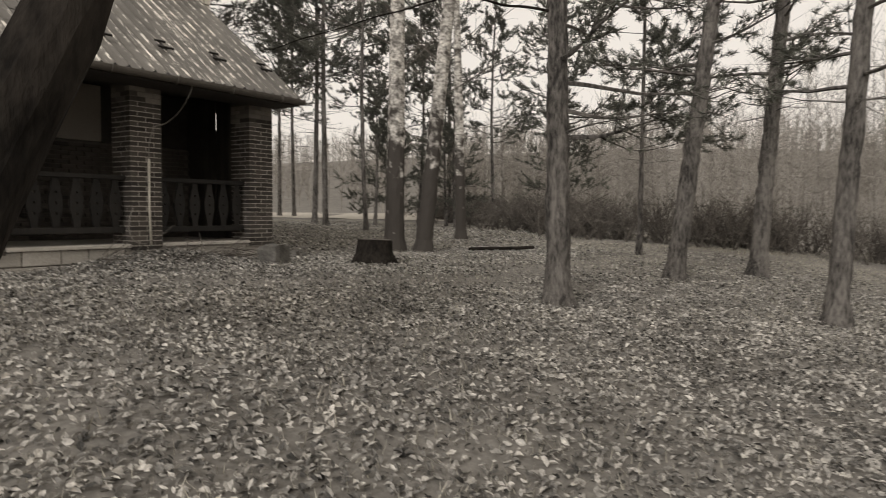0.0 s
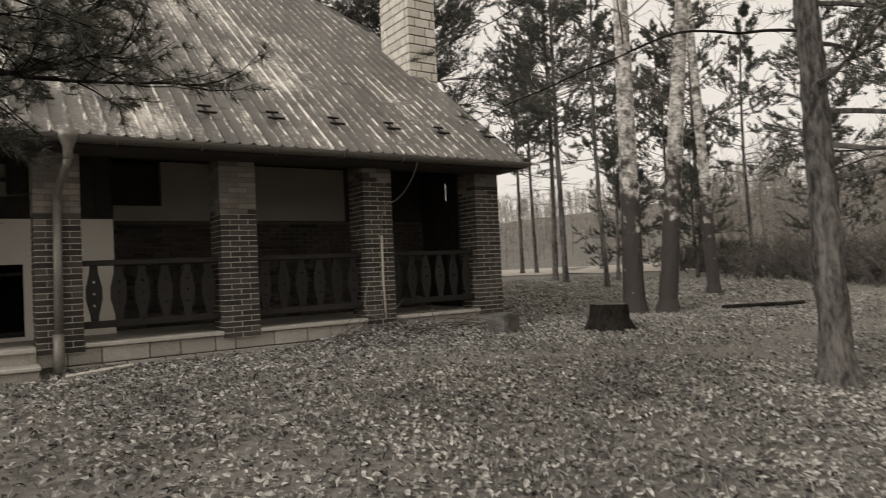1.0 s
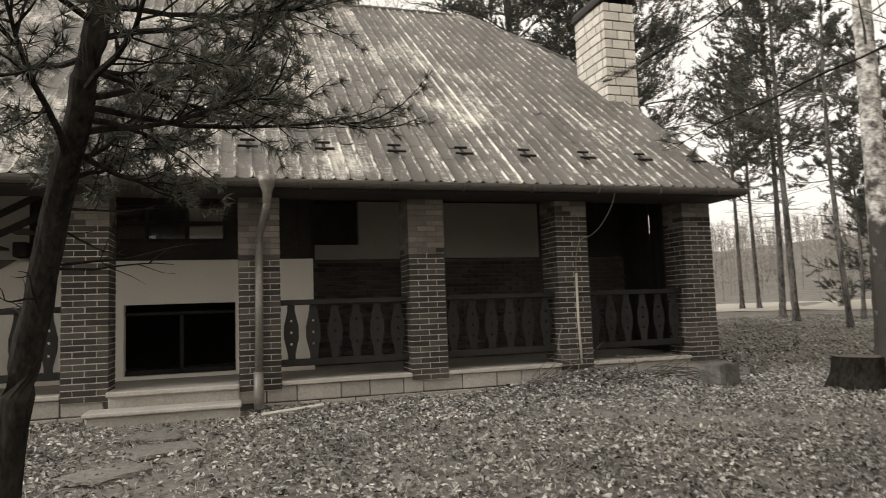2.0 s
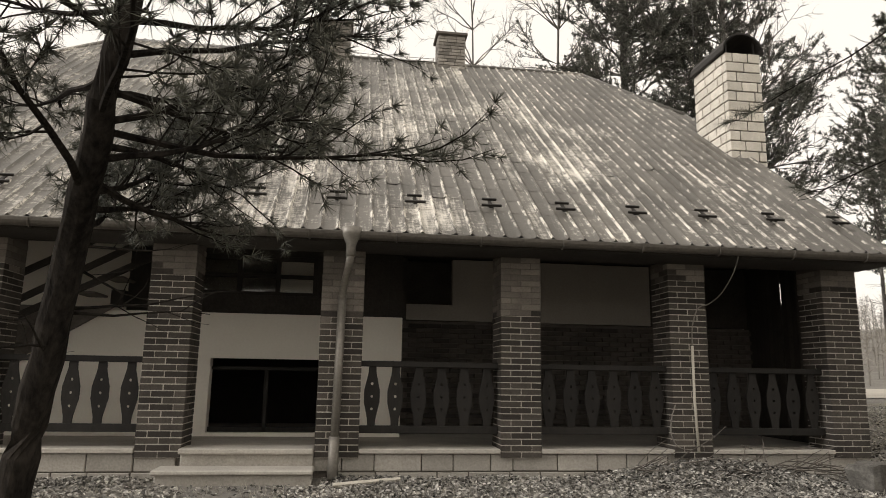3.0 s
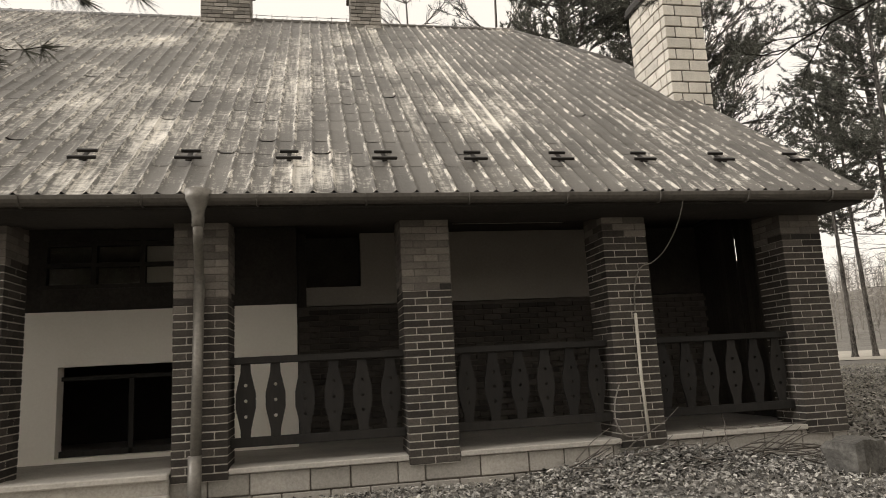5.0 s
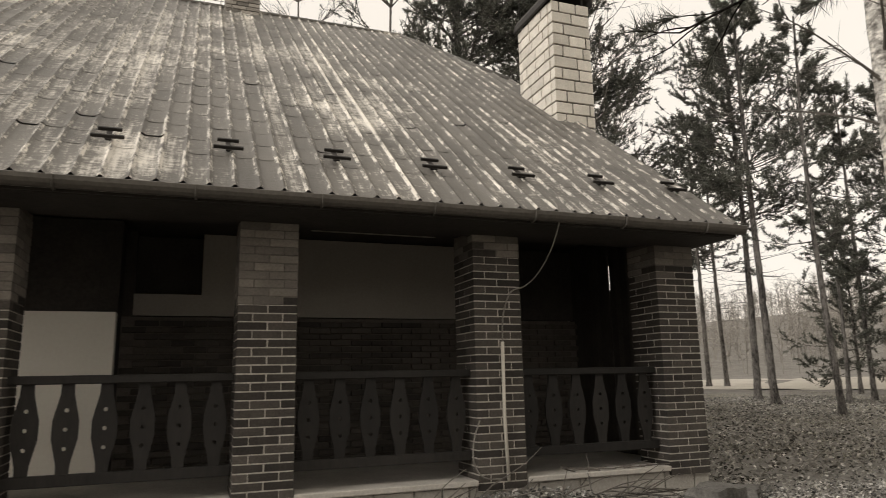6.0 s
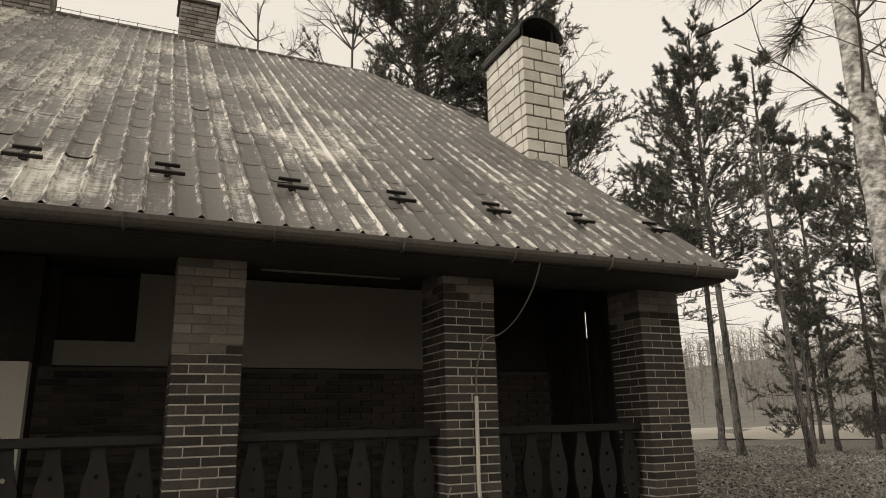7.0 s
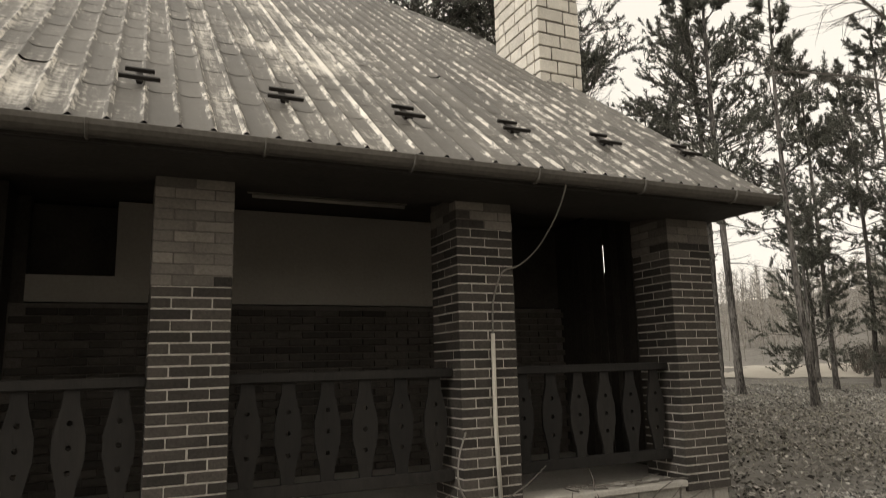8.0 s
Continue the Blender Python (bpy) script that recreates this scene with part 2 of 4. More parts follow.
class Geo:
    """Collects vertices and faces for one mesh."""
    def __init__(self):
        self.v, self.f = [], []

    def tube(self, pts, radii, sides=6, wobble=0.0):
        start = len(self.v)
        up = Vector((0.31, 0.17, 0.93))
        for i, p in enumerate(pts):
            p = Vector(p)
            d = (Vector(pts[min(i + 1, len(pts) - 1)]) - Vector(pts[max(i - 1, 0)])).normalized()
            a = d.cross(up if abs(d.dot(up)) < 0.9 else Vector((1, 0, 0))).normalized()
            b = d.cross(a)
            for k in range(sides):
                w = 2 * math.pi * k / sides
                r = radii[i] * (1 + wobble * random.uniform(-1, 1))
                self.v.append(tuple(p + a * (r * math.cos(w)) + b * (r * math.sin(w))))
        for i in range(len(pts) - 1):
            for k in range(sides):
                s, e = start + i * sides + k, start + i * sides + (k + 1) % sides
                self.f.append((s, e, e + sides, s + sides))
        self.f.append(tuple(start + k for k in reversed(range(sides))))
        self.f.append(tuple(start + (len(pts) - 1) * sides + k for k in range(sides)))

    def blade(self, p, d, length, width):
        """A thin blade, as of a needle or a twig."""
        s = Vector((random.uniform(-1, 1), random.uniform(-1, 1), random.uniform(-1, 1))).cross(d).normalized() * (width / 2)
        i = len(self.v)
        self.v += [tuple(p - s), tuple(p + s), tuple(p + d * length)]
        self.f.append((i, i + 1, i + 2))

    def mesh(self, name, mat, smooth=False):
        me = bpy.data.meshes.new(name)
        me.from_pydata(self.v, [], self.f)
        if smooth:
            me.polygons.foreach_set("use_smooth", [True] * len(me.polygons))
        me.materials.append(mat)
        return me


def eased(pts, steps=5):
    """A smooth line through the points."""
    p = [Vector(q) for q in pts]
    p = [p[0] * 2 - p[1]] + p + [p[-1] * 2 - p[-2]]
    out = []
    for i in range(1, len(p) - 2):
        for k in range(steps):
            t = k / steps
            out.append(0.5 * (2 * p[i] + (p[i + 1] - p[i - 1]) * t + (2 * p[i - 1] - 5 * p[i] + 4 * p[i + 1] - p[i + 2]) * t * t + (3 * p[i] - p[i - 1] - 3 * p[i + 1] + p[i + 2]) * t ** 3))
    return out + [p[-2]]


def curve_tube(name, pts, radius, mat, parent=None, label="", sides=8):
    g = Geo()
    g.tube(pts, [radius] * len(pts), sides)
    return hang(name, g.mesh(name, mat, True), None, parent, label)


def wander():
    v = Vector((random.gauss(0, 1), random.gauss(0, 1), random.gauss(0, 1)))
    return v.normalized()


# ---- ground ----
def ground_z(x, y):
    """The lawn climbs towards the house, is nearly level beyond it, and ends in low wooded hills."""
    x, y = np.asarray(x, float), np.asarray(y, float)
    k = np.clip((9.7 - y) / 9.7, 0, 1)
    z = 0.67 - 0.67 * k ** 2 + 0.083 * np.clip(y, -14, 0) + 0.025 * np.clip(y - 9.7, 0, 30)
    r = np.hypot(x - 2, y - 3)
    hill = np.clip((r - 70) / 130, 0, 1)
    z = z + 17 * hill * hill * (3 - 2 * hill) * (0.8 + 0.25 * np.sin(np.arctan2(y - 3, x - 2) * 3 + 0.6))
    z = z + 0.025 * np.sin(x * 1.7 + 0.4) * np.sin(y * 1.3) + 0.012 * np.sin(x * 4.1 + y * 3.3)
    return z


def build_ground():
    def axis(lo, hi, far):
        a = list(np.arange(lo, hi, 0.3))
        step, out = 0.3, [hi]
        while out[-1] < far:
            step *= 1.13
            out.append(out[-1] + step)
        step, low = 0.3, [lo]
        while low[-1] > -far:
            step *= 1.13
            low.append(low[-1] - step)
        return np.array(low[:0:-1] + a + out)
    xs, ys = axis(-6, 16, 900), axis(-3, 11, 900)
    gx, gy = np.meshgrid(xs, ys)
    gz = ground_z(gx, gy)
    nx, ny = len(xs), len(ys)
    idx = np.arange(nx * ny).reshape(ny, nx)
    faces = np.stack([idx[:-1, :-1], idx[:-1, 1:], idx[1:, 1:], idx[1:, :-1]], -1).reshape(-1, 4)
    me = bpy.data.meshes.new("ground")
    me.from_pydata(np.stack([gx, gy, gz], -1).reshape(-1, 3).tolist(), [], faces.tolist())
    me.polygons.foreach_set("use_smooth", [True] * len(me.polygons))
    tagged(hang("ground", me, GROUND), "bare earth and thin grass strewn with fallen leaves", "ground", kind="structure")


build_ground()


def build_road():
    """A pale gravel road beyond the trees."""
    g = Geo()
    cs = np.linspace(radians(8), radians(66), 60)
    for a in cs:
        for r in (36, 40, 46, 54, 60):
            r = r * (1 + 0.25 * max(0.0, a - 0.75))
            x, y = 2 + r * math.sin(a), 3 + r * math.cos(a)
            g.v.append((x, y, float(ground_z(x, y)) + 0.03))
    for i in range(len(cs) - 1):
        for k in range(4):
            s = i * 5 + k
            g.f.append((s, s + 1, s + 6, s + 5))
    tagged(hang("road", g.mesh("road", GRAVEL), None), "pale gravel road beyond the trees", "road", kind="structure")


build_road()

# ---- the house ----
house = new("house")
house.location = (0, 0, 0)
tagged(house, "old cottage with brick-pillared veranda and worn sheet-metal roof", "house")
FLOOR, EAVE_Y, EAVE_Z, PITCH, RIDGE_Y = 1.0, 9.07, 3.49, 0.759, 16.85
X_LEFT, X_RIGHT, COLUMN_Y = -5.3, 8.47, 9.667
COLUMNS = (-5.0, -2.86, -0.745, 1.25, 3.465, 5.685, 7.87)
WIDE = 0.51


def roof_z(y):
    return EAVE_Z + PITCH * (y - EAVE_Y)


# walls, floor and ceiling
def wall(name, boxes, mat, label=""):
    return [part(name, box(bmesh.new(), *b), mat, house, label) for b in boxes]


wall("floor_slab", [(-5.0, 9.74, 0.2, 8.38, 12.2, FLOOR)], CONCRETE, "grey concrete veranda floor")
wall("foundation", [(-5.0, 12.2, 0.1, 8.3, 22.6, FLOOR)], CONCRETE)
wall("white_wall", [(-5.0, 11.3, FLOOR, -0.3, 11.5, 2.69), (1.21, 11.3, FLOOR, 2.36, 11.5, 2.69), (-0.3, 11.3, 2.06, 1.21, 11.5, 2.69),
                    (-0.3, 11.3, FLOOR, 1.21, 11.5, 1.05)], PLASTER_WHITE, "white plastered wall with a wide dark opening")
wall("upper_wall", [(-1.55, 11.52, 2.69, -0.6, 11.62, 3.7), (1.1, 11.52, 2.69, 2.3, 11.62, 3.7), (-0.6, 11.52, 2.69, 1.1, 11.62, 2.98), (-0.6, 11.52, 3.56, 1.1, 11.62, 3.7)], WOOD_BLACK, "dark timber upper wall")
wall("stair_wall", [(-5.0, 11.52, 2.69, -1.55, 11.62, 3.7)], PLASTER_WHITE, "pale plaster behind the stair rails")
wall("plaster_wall", [(2.47, 12.0, 2.72, 6.5, 12.2, 2.97), (3.2, 12.0, 2.97, 6.5, 12.2, 3.7)], PLASTER_GREY, "grey plaster above a brick dado")
# end bay's wall in a dark wood colour that stands in for its shade
wall("partition", [(6.5, 11.99, 2.72, 8.2, 12.2, 3.7)], WOOD_BLACK, "dark wall over the dado, the end bay's shade in its colour")
wall("inner_wall", [(2.16, 11.5, FLOOR, 2.36, 12.0, 3.7), (2.3, 12.3, FLOOR, 3.3, 12.4, 3.7), (2.3, 12.0, FLOOR, 2.47, 12.2, 3.7)], WOOD_BLACK)
wall("back_room", [(-5.0, 14.0, FLOOR, 8.1, 14.1, 3.7)], WOOD_BLACK)
wall("veranda_ceiling", [(-5.0, 10.1, 3.72, 8.3, 12.3, 3.78), (-5.0, 12.3, 3.72, 8.3, 22, 3.78)], WOOD_BLACK, "dark boarded veranda ceiling")
wall("eaves_beam", [(-5.0, 9.75, 3.40, 8.38, 10.08, 3.68)], WOOD_BLACK, "dark timber beam over the pillars")
wall("rear_wall", [(-5.0, 22.4, FLOOR, 8.3, 22.6, 4.2), (-5.0, 9.75, FLOOR, -4.85, 22.4, 3.7)], PLASTER_GREY)


def gable(x0, x1):
    """Gable wall over the veranda's level up to the roof."""
    bm = bmesh.new()
    prof = [(9.9, 3.7), (22.5, 3.7), (22.5, roof_z(11.2) - 0.12), (19.4, roof_z(14.3) - 0.15), (14.3, roof_z(14.3) - 0.15), (9.9, roof_z(9.9) - 0.12)]
    a = [bm.verts.new((x0, y, z)) for y, z in prof]
    b = [bm.verts.new((x1, y, z)) for y, z in prof]
    bm.faces.new(a)
    bm.faces.new(b[::-1])
    for i in range(len(a)):
        j = (i + 1) % len(a)
        bm.faces.new((a[i], b[i], b[j], a[j]))
    bmesh.ops.recalc_face_normals(bm, faces=bm.faces[:])
    return part("gable_wall", bm, WOOD_DARK, house, "dark boarded gable")


gable(8.12, 8.3)
gable(-5.0, -4.82)
wall("end_wall", [(8.1, 12.2, FLOOR, 8.3, 22.4, 3.7)], PLASTER_GREY)

# boarded end of the veranda, with one narrow gap between two boards
end_boards = new("board_screen")
end_boards.parent = house
tagged(end_boards, "dark upright boards closing the veranda's end")
bm = box(bmesh.new(), 8.2, -0.056, FLOOR, 8.222, 0.056, 3.7, 0.004)
me_board = bpy.data.meshes.new("board")
bm.to_mesh(me_board)
bm.free()
me_board.materials.append(WOOD_BLACK)
y = 10.19
while y < 12.1:
    piece("board", me_board, end_boards, pose(0, y, 0))
    y += 0.1135 if not 10.98 < y < 11.05 else 0.148
part("gap_filler", box(box(bmesh.new(), 8.224, 11.0, FLOOR, 8.24, 11.2, 3.04), 8.224, 11.0, 3.36, 8.24, 11.2, 3.7), WOOD_BLACK, end_boards)


# plinth of concrete blocks with a stone cap
plinth = part("plinth", box(bmesh.new(), -5.0, 9.72, 0.1, 8.38, 9.76, 0.95), MORTAR_DARK, house, "plinth of grey concrete blocks")
for row, (z0, z1) in enumerate(((0.745, 0.945), (0.535, 0.735), (0.325, 0.525))):
    x = -5.0 - 0.2 * row
    while x < 8.3:
        w = random.choice((0.38, 0.46, 0.56, 0.5, 0.27))
        x1 = min(x + w, 8.38)
        if not (-0.3 < (x + x1) / 2 < 1.3):
            ob = part("block", box(bmesh.new(), x + 0.006, 9.69 + random.uniform(0, 0.014), z0 + random.uniform(0, 0.006), x1 - 0.006, 9.73, z1, 0.008), CONCRETE, plinth)
        x = x1
for i in range(len(COLUMNS) - 1):
    if i != 2:
        a, b = COLUMNS[i] + WIDE + 0.004, COLUMNS[i + 1] - 0.004
        part("cap_stone", box(bmesh.new(), a, 9.655, 0.95, b, 9.96, 1.004, 0.008), STONE_CAP, house, "pale stone ledge")

# steps
steps = new("steps")
steps.parent = house
tagged(steps, "two worn concrete steps")
part("landing", box(bmesh.new(), -0.23, 9.62, 0.4, 1.245, 9.96, 1.002, 0.012), CONCRETE, steps)
part("tread", box(bmesh.new(), -0.25, 9.57, 0.95, 1.245, 9.99, 1.012, 0.012), STONE_CAP, steps)
part("step", box(bmesh.new(), -0.40, 9.24, 0.3, 1.25, 9.62, 0.78, 0.015), CONCRETE, steps)
part("tread", box(bmesh.new(), -0.43, 9.19, 0.775, 1.265, 9.60, 0.825, 0.012), STONE_CAP, steps)


# brick pillars
COURSE = 0.0745
ME_LONG = box_mesh("brick", 0.249, 0.122, 0.0628, 0.004, BRICK)
ME_LONG_PALE = box_mesh("brick_pale", 0.253, 0.124, 0.068, 0.004, BRICK_PALE)


def pillar(x0, pale):
    """Courses laid in turn: two stretchers to the front, or a header, a stretcher and a header."""
    z0 = 0.9
    n = int((3.42 - z0) / COURSE)
    cx, cy = x0 + WIDE / 2, COLUMN_Y + WIDE / 2
    split = z0 + (n - pale) * COURSE
    bm = box(bmesh.new(), x0 + 0.005, COLUMN_Y + 0.005, 0.9, x0 + WIDE - 0.005, COLUMN_Y + WIDE - 0.005, split)
    col = part("pillar", bm, MORTAR, house, "dark brick pillar with pale mortar joints")
    part("pillar_head", box(bmesh.new(), x0 + 0.004, COLUMN_Y + 0.004, split, x0 + WIDE - 0.004, COLUMN_Y + WIDE - 0.004, 3.45), MORTAR_DARK, col)
    for k in range(n):
        z = z0 + (k + 0.5) * COURSE
        turn = 90 if k % 2 else 0
        for dx, dy, r in ((-0.13, -0.194, 0), (0.13, -0.194, 0), (-0.13, 0.194, 0), (0.13, 0.194, 0), (-0.194, 0, 90), (0.194, 0, 90)):
            m = pose(cx, cy, z, 0, 0, turn) @ pose(dx + random.uniform(-0.002, 0.002), dy + random.uniform(-0.0025, 0.0025), 0, 0, 0, r + random.uniform(-0.4, 0.4))
            piece("brick", ME_LONG_PALE if k + random.uniform(-1.6, 1.6) >= n - pale else ME_LONG, col, m)
    return col


# railings of shaped boards
def baluster_mesh():
    h = 0.74
    prof = [(0.045, 0), (0.05, 0.1), (0.095, 0.30), (0.095, 0.44), (0.05, 0.64), (0.045, h)]
    outline = [(x, z) for x, z in prof] + [(-x, z) for x, z in reversed(prof)]
    holes = [[(0.018 * math.cos(a), zc + 0.018 * math.sin(a)) for a in (k * math.pi / 4 for k in range(8))] for zc in (0.22, 0.37, 0.52)]
    bm = prism(outline, -0.012, 0.012, holes)
    me = bpy.data.meshes.new("baluster")
    bm.to_mesh(me)
    bm.free()
    me.materials.append(WOOD_DARK)
    return me


ME_BALUSTER = baluster_mesh()


def railing(x0, x1):
    rail = part("railing", box(bmesh.new(), x0, 9.80, 1.96, x1, 9.90, 2.03, 0.008), WOOD_DARK, house, "dark wooden railing with cut-out boards")
    part("lower_rail", box(bmesh.new(), x0, 9.82, 1.17, x1, 9.88, 1.26, 0.006), WOOD_DARK, rail)
    n = round((x1 - x0) / 0.30)
    for k in range(n):
        piece("baluster", ME_BALUSTER, rail, pose(x0 + (k + 0.5) * (x1 - x0) / n, 9.85, 1.235))


for i in range(len(COLUMNS) - 1):
    if i != 2:
        railing(COLUMNS[i] + WIDE, COLUMNS[i + 1])

# brick dado behind the railing
dado = part("dado", box(bmesh.new(), 2.36, 11.93, FLOOR, 8.19, 12.0, 2.70), MORTAR_DARK, house, "dark brick dado wall")

ME_DADO = box_mesh("brick_dado", 0.25, 0.05, 0.062, 0.004, BRICK)
dado_v, dado_f = [], []
for k in range(22):
    for i in range(22):
        m = pose(2.50 + 0.26 * i + (0.13 if k % 2 else 0), 11.925 + random.uniform(-0.006, 0.004), 1.04 + 0.0755 * k)
        if i < 13:
            piece("brick", ME_DADO, dado, m)
        else:
            s = len(dado_v)
            dado_v += [tuple(m @ v.co) for v in ME_DADO.vertices]
            dado_f += [tuple(s + q for q in p.vertices) for p in ME_DADO.polygons]
me_rest = bpy.data.meshes.new("dado_bricks")
me_rest.from_pydata(dado_v, [], dado_f)
tagged(hang("dado_bricks", me_rest, BRICK, dado), kind="stuff")

# window with small panes over the white wall
win = new("window")
win.parent = house
tagged(win, "dark timber window, pane reflections put on panels behind")
bm = bmesh.new()
for x in (-0.6, -0.05, 0.5, 1.04):
    box(bm, x, 11.5, 2.98, x + 0.06, 11.6, 3.56)
for z in (2.98, 3.24, 3.5):
    box(bm, -0.6, 11.505, z, 1.1, 11.595, z + 0.05)
part("window_frame", bm, WOOD_BLACK, win)
for x in (-0.54, 0.01, 0.56):
    p = part("pane", box(bmesh.new(), x, 11.55, 3.03, x + 0.49, 11.556, 3.5), glass, win)
    p.visible_shadow = False
    # added panel behind the glass, coloured as bright as the pane's reflection
    part("pane_backing", box(bmesh.new(), x, 11.60, 3.03, x + 0.49, 11.604, 3.5), PLASTER_WHITE if x > 0.5 else BACKING_DIM, win)

hatch = part("hatch_frame", box(bmesh.new(), -0.3, 11.42, 1.90, 1.21, 11.46, 1.95, 0.004), WOOD_DARK, house, "dark timber frame in the opening")
part("mullion", box(bmesh.new(), 0.43, 11.42, 1.05, 0.49, 11.46, 1.90, 0.004), WOOD_DARK, hatch)
part("sill_bar", box(bmesh.new(), -0.3, 11.42, 1.05, 1.21, 11.46, 1.12, 0.004), WOOD_DARK, hatch)

# stair that climbs along the white wall
stair = new("stair")
stair.parent = house
tagged(stair, "dark timber stair along the white wall")
part("soffit_panel", prism([(-4.7, 0.80), (-1.63, 2.72), (-4.7, 2.72)], 11.23, 11.28), STAIR_BOARDS, stair, "brown triangular panel before the white wall, under the stair rails")
part("beam_end", box(bmesh.new(), -1.67, 11.2, 2.76, -1.5, 11.5, 2.96, 0.006), WOOD_BLACK, stair)
for x_top, grade in ((-1.60, 0.56), (-1.0, 0.566), (-0.45, 0.52)):
    z_low = 3.66 - grade * (x_top + 4.7)
    part("rail", prism([(-4.7, z_low - 0.07), (x_top, 3.59), (x_top, 3.68), (-4.7, z_low + 0.02)], 10.62, 10.68), WOOD_BLACK, stair)
for k in range(9):
    x = -4.35 + 0.34 * k
    part("tread", box(bmesh.new(), x, 10.7, 1.36 + 0.212 * k, x + 0.26, 11.22, 1.39 + 0.212 * k, 0.004), STAIR_BOARDS, stair)

# roof
hip = 1.3
HIP_Y = 14.2


def roof_deck():
    ry, back = roof_z(RIDGE_Y), 2 * RIDGE_Y - EAVE_Y
    top = [(X_LEFT, EAVE_Y, EAVE_Z), (X_RIGHT, EAVE_Y, EAVE_Z), (X_RIGHT, HIP_Y, roof_z(HIP_Y)), (X_RIGHT - hip, RIDGE_Y, ry), (X_LEFT + hip, RIDGE_Y, ry),
           (X_LEFT, HIP_Y, roof_z(HIP_Y)), (X_LEFT, back, EAVE_Z), (X_RIGHT, back, EAVE_Z), (X_RIGHT, 2 * RIDGE_Y - HIP_Y, roof_z(HIP_Y)), (X_LEFT, 2 * RIDGE_Y - HIP_Y, roof_z(HIP_Y))]
    bm = bmesh.new()
    hi = [bm.verts.new(v) for v in top]
    lo = [bm.verts.new((v[0], v[1], v[2] - 0.11)) for v in top]
    quads = [(0, 1, 2, 3, 4, 5), (6, 9, 4, 3, 8, 7), (2, 8, 3), (5, 4, 9)]
    for q in quads:
        bm.faces.new([hi[i] for i in q])
        bm.faces.new([lo[i] for i in reversed(q)])
    for a, b in ((0, 1), (1, 2), (2, 8), (8, 7), (7, 6), (6, 9), (9, 5), (5, 0)):
        bm.faces.new((hi[a], hi[b], lo[b], lo[a]))
    bmesh.ops.recalc_face_normals(bm, faces=bm.faces[:])
    return part("roof", bm, SHEET, house, "weathered sheet-metal roof with flaking pale streaks")


roof = roof_deck()
part("soffit", box(bmesh.new(), X_LEFT, 9.10, 3.355, X_RIGHT, 9.75, 3.39), WOOD_BLACK, roof, "dark boarded soffit")
part("fascia", box(bmesh.new(), X_LEFT, 9.075, 3.36, X_RIGHT, 9.10, 3.46), WOOD_BLACK, roof)

# sheets of the roof: narrow trays that rise to a rib on both sides, in lapped rows
SLOPE = math.atan(PITCH)
STRIP, FIRST, ROW = 0.195, 0.72, 0.405
UP, NORMAL = Vector((0, math.cos(SLOPE), math.sin(SLOPE))), Vector((0, -math.sin(SLOPE), math.cos(SLOPE)))
TRAY = ((0.0, 0.030), (0.011, 0.024), (0.024, 0.009), (0.050, 0.002), (STRIP / 2, 0.0), (STRIP - 0.050, 0.002), (STRIP - 0.024, 0.009), (STRIP - 0.011, 0.024), (STRIP, 0.030))


def tray(length):
    """One sheet: a shallow tray between two ribs, whose lower end laps over the sheet below."""
    k = len(TRAY)
    v = [(x, 0.0, z + 0.0055) for x, z in TRAY] + [(x, length + 0.02, z + 0.003) for x, z in TRAY]
    v += [(x, 0.0, z + 0.0055) for x, z in TRAY] + [(x, 0.002, z + 0.003) for x, z in TRAY]
    f = [(i, i + 1, k + i + 1, k + i) for i in range(k - 1)] + [(3 * k + i, 3 * k + i + 1, 2 * k + i + 1, 2 * k + i) for i in range(k - 1)]
    rib = [1 if i in (0, 1, 6, 7) else 0 for i in range(k - 1)]
    return v, f, rib + [0] * (k - 1)


def sheet_mesh(name, v, f, mats):
    me = bpy.data.meshes.new(name)
    me.from_pydata(v, [], f)
    me.materials.append(SHEET)
    me.materials.append(RIB)
    me.polygons.foreach_set("material_index", mats)
    me.polygons.foreach_set("use_smooth", [True] * len(me.polygons))
    return me


LOW_TRAY, HIGH_TRAY = tray(FIRST), tray(ROW)
me_low, me_sheet = sheet_mesh("eaves_sheet", *LOW_TRAY), sheet_mesh("sheet", *HIGH_TRAY)

far_v, far_f, far_m, near_sheets = [], [], [], []
rows = int(((RIDGE_Y - EAVE_Y) / math.cos(SLOPE) - FIRST) / ROW) + 2
for j in range(rows):
    d = 0.0 if j == 0 else FIRST + (j - 1) * ROW
    length = FIRST if j == 0 else ROW
    yy = EAVE_Y + (d + length) * math.cos(SLOPE)
    if yy > RIDGE_Y + 0.3:
        continue
    inset = max(0.0, (yy - HIP_Y) / (RIDGE_Y - HIP_Y) * hip)
    for i in range(int((X_RIGHT - X_LEFT) / STRIP) + 1):
        x = X_LEFT + 0.09 + i * STRIP
        if x + STRIP > X_RIGHT - inset + 0.03 or x < X_LEFT + inset - 0.02:
            continue
        shift = random.uniform(-0.012, 0.012) + (random.uniform(0.02, 0.06) if random.random() < 0.06 else 0.0) if j else 0.0
        o = Vector((x, EAVE_Y, EAVE_Z)) + UP * (d - 0.03 - shift) + NORMAL * (0.004 + random.uniform(0, 0.003))
        m = Matrix(((1, 0, 0, o.x), (0, UP.y, NORMAL.y, o.y), (0, UP.z, NORMAL.z, o.z), (0, 0, 0, 1)))
        if j < 8 and 1.4 < x < 8.6:
            near_sheets.append((me_sheet if j else me_low, m))
        else:
            sv, sf, sm = HIGH_TRAY if j else LOW_TRAY
            s = len(far_v)
            far_v += [tuple(m @ Vector(p)) for p in sv]
            far_f += [tuple(s + k for k in q) for q in sf]
            far_m += sm
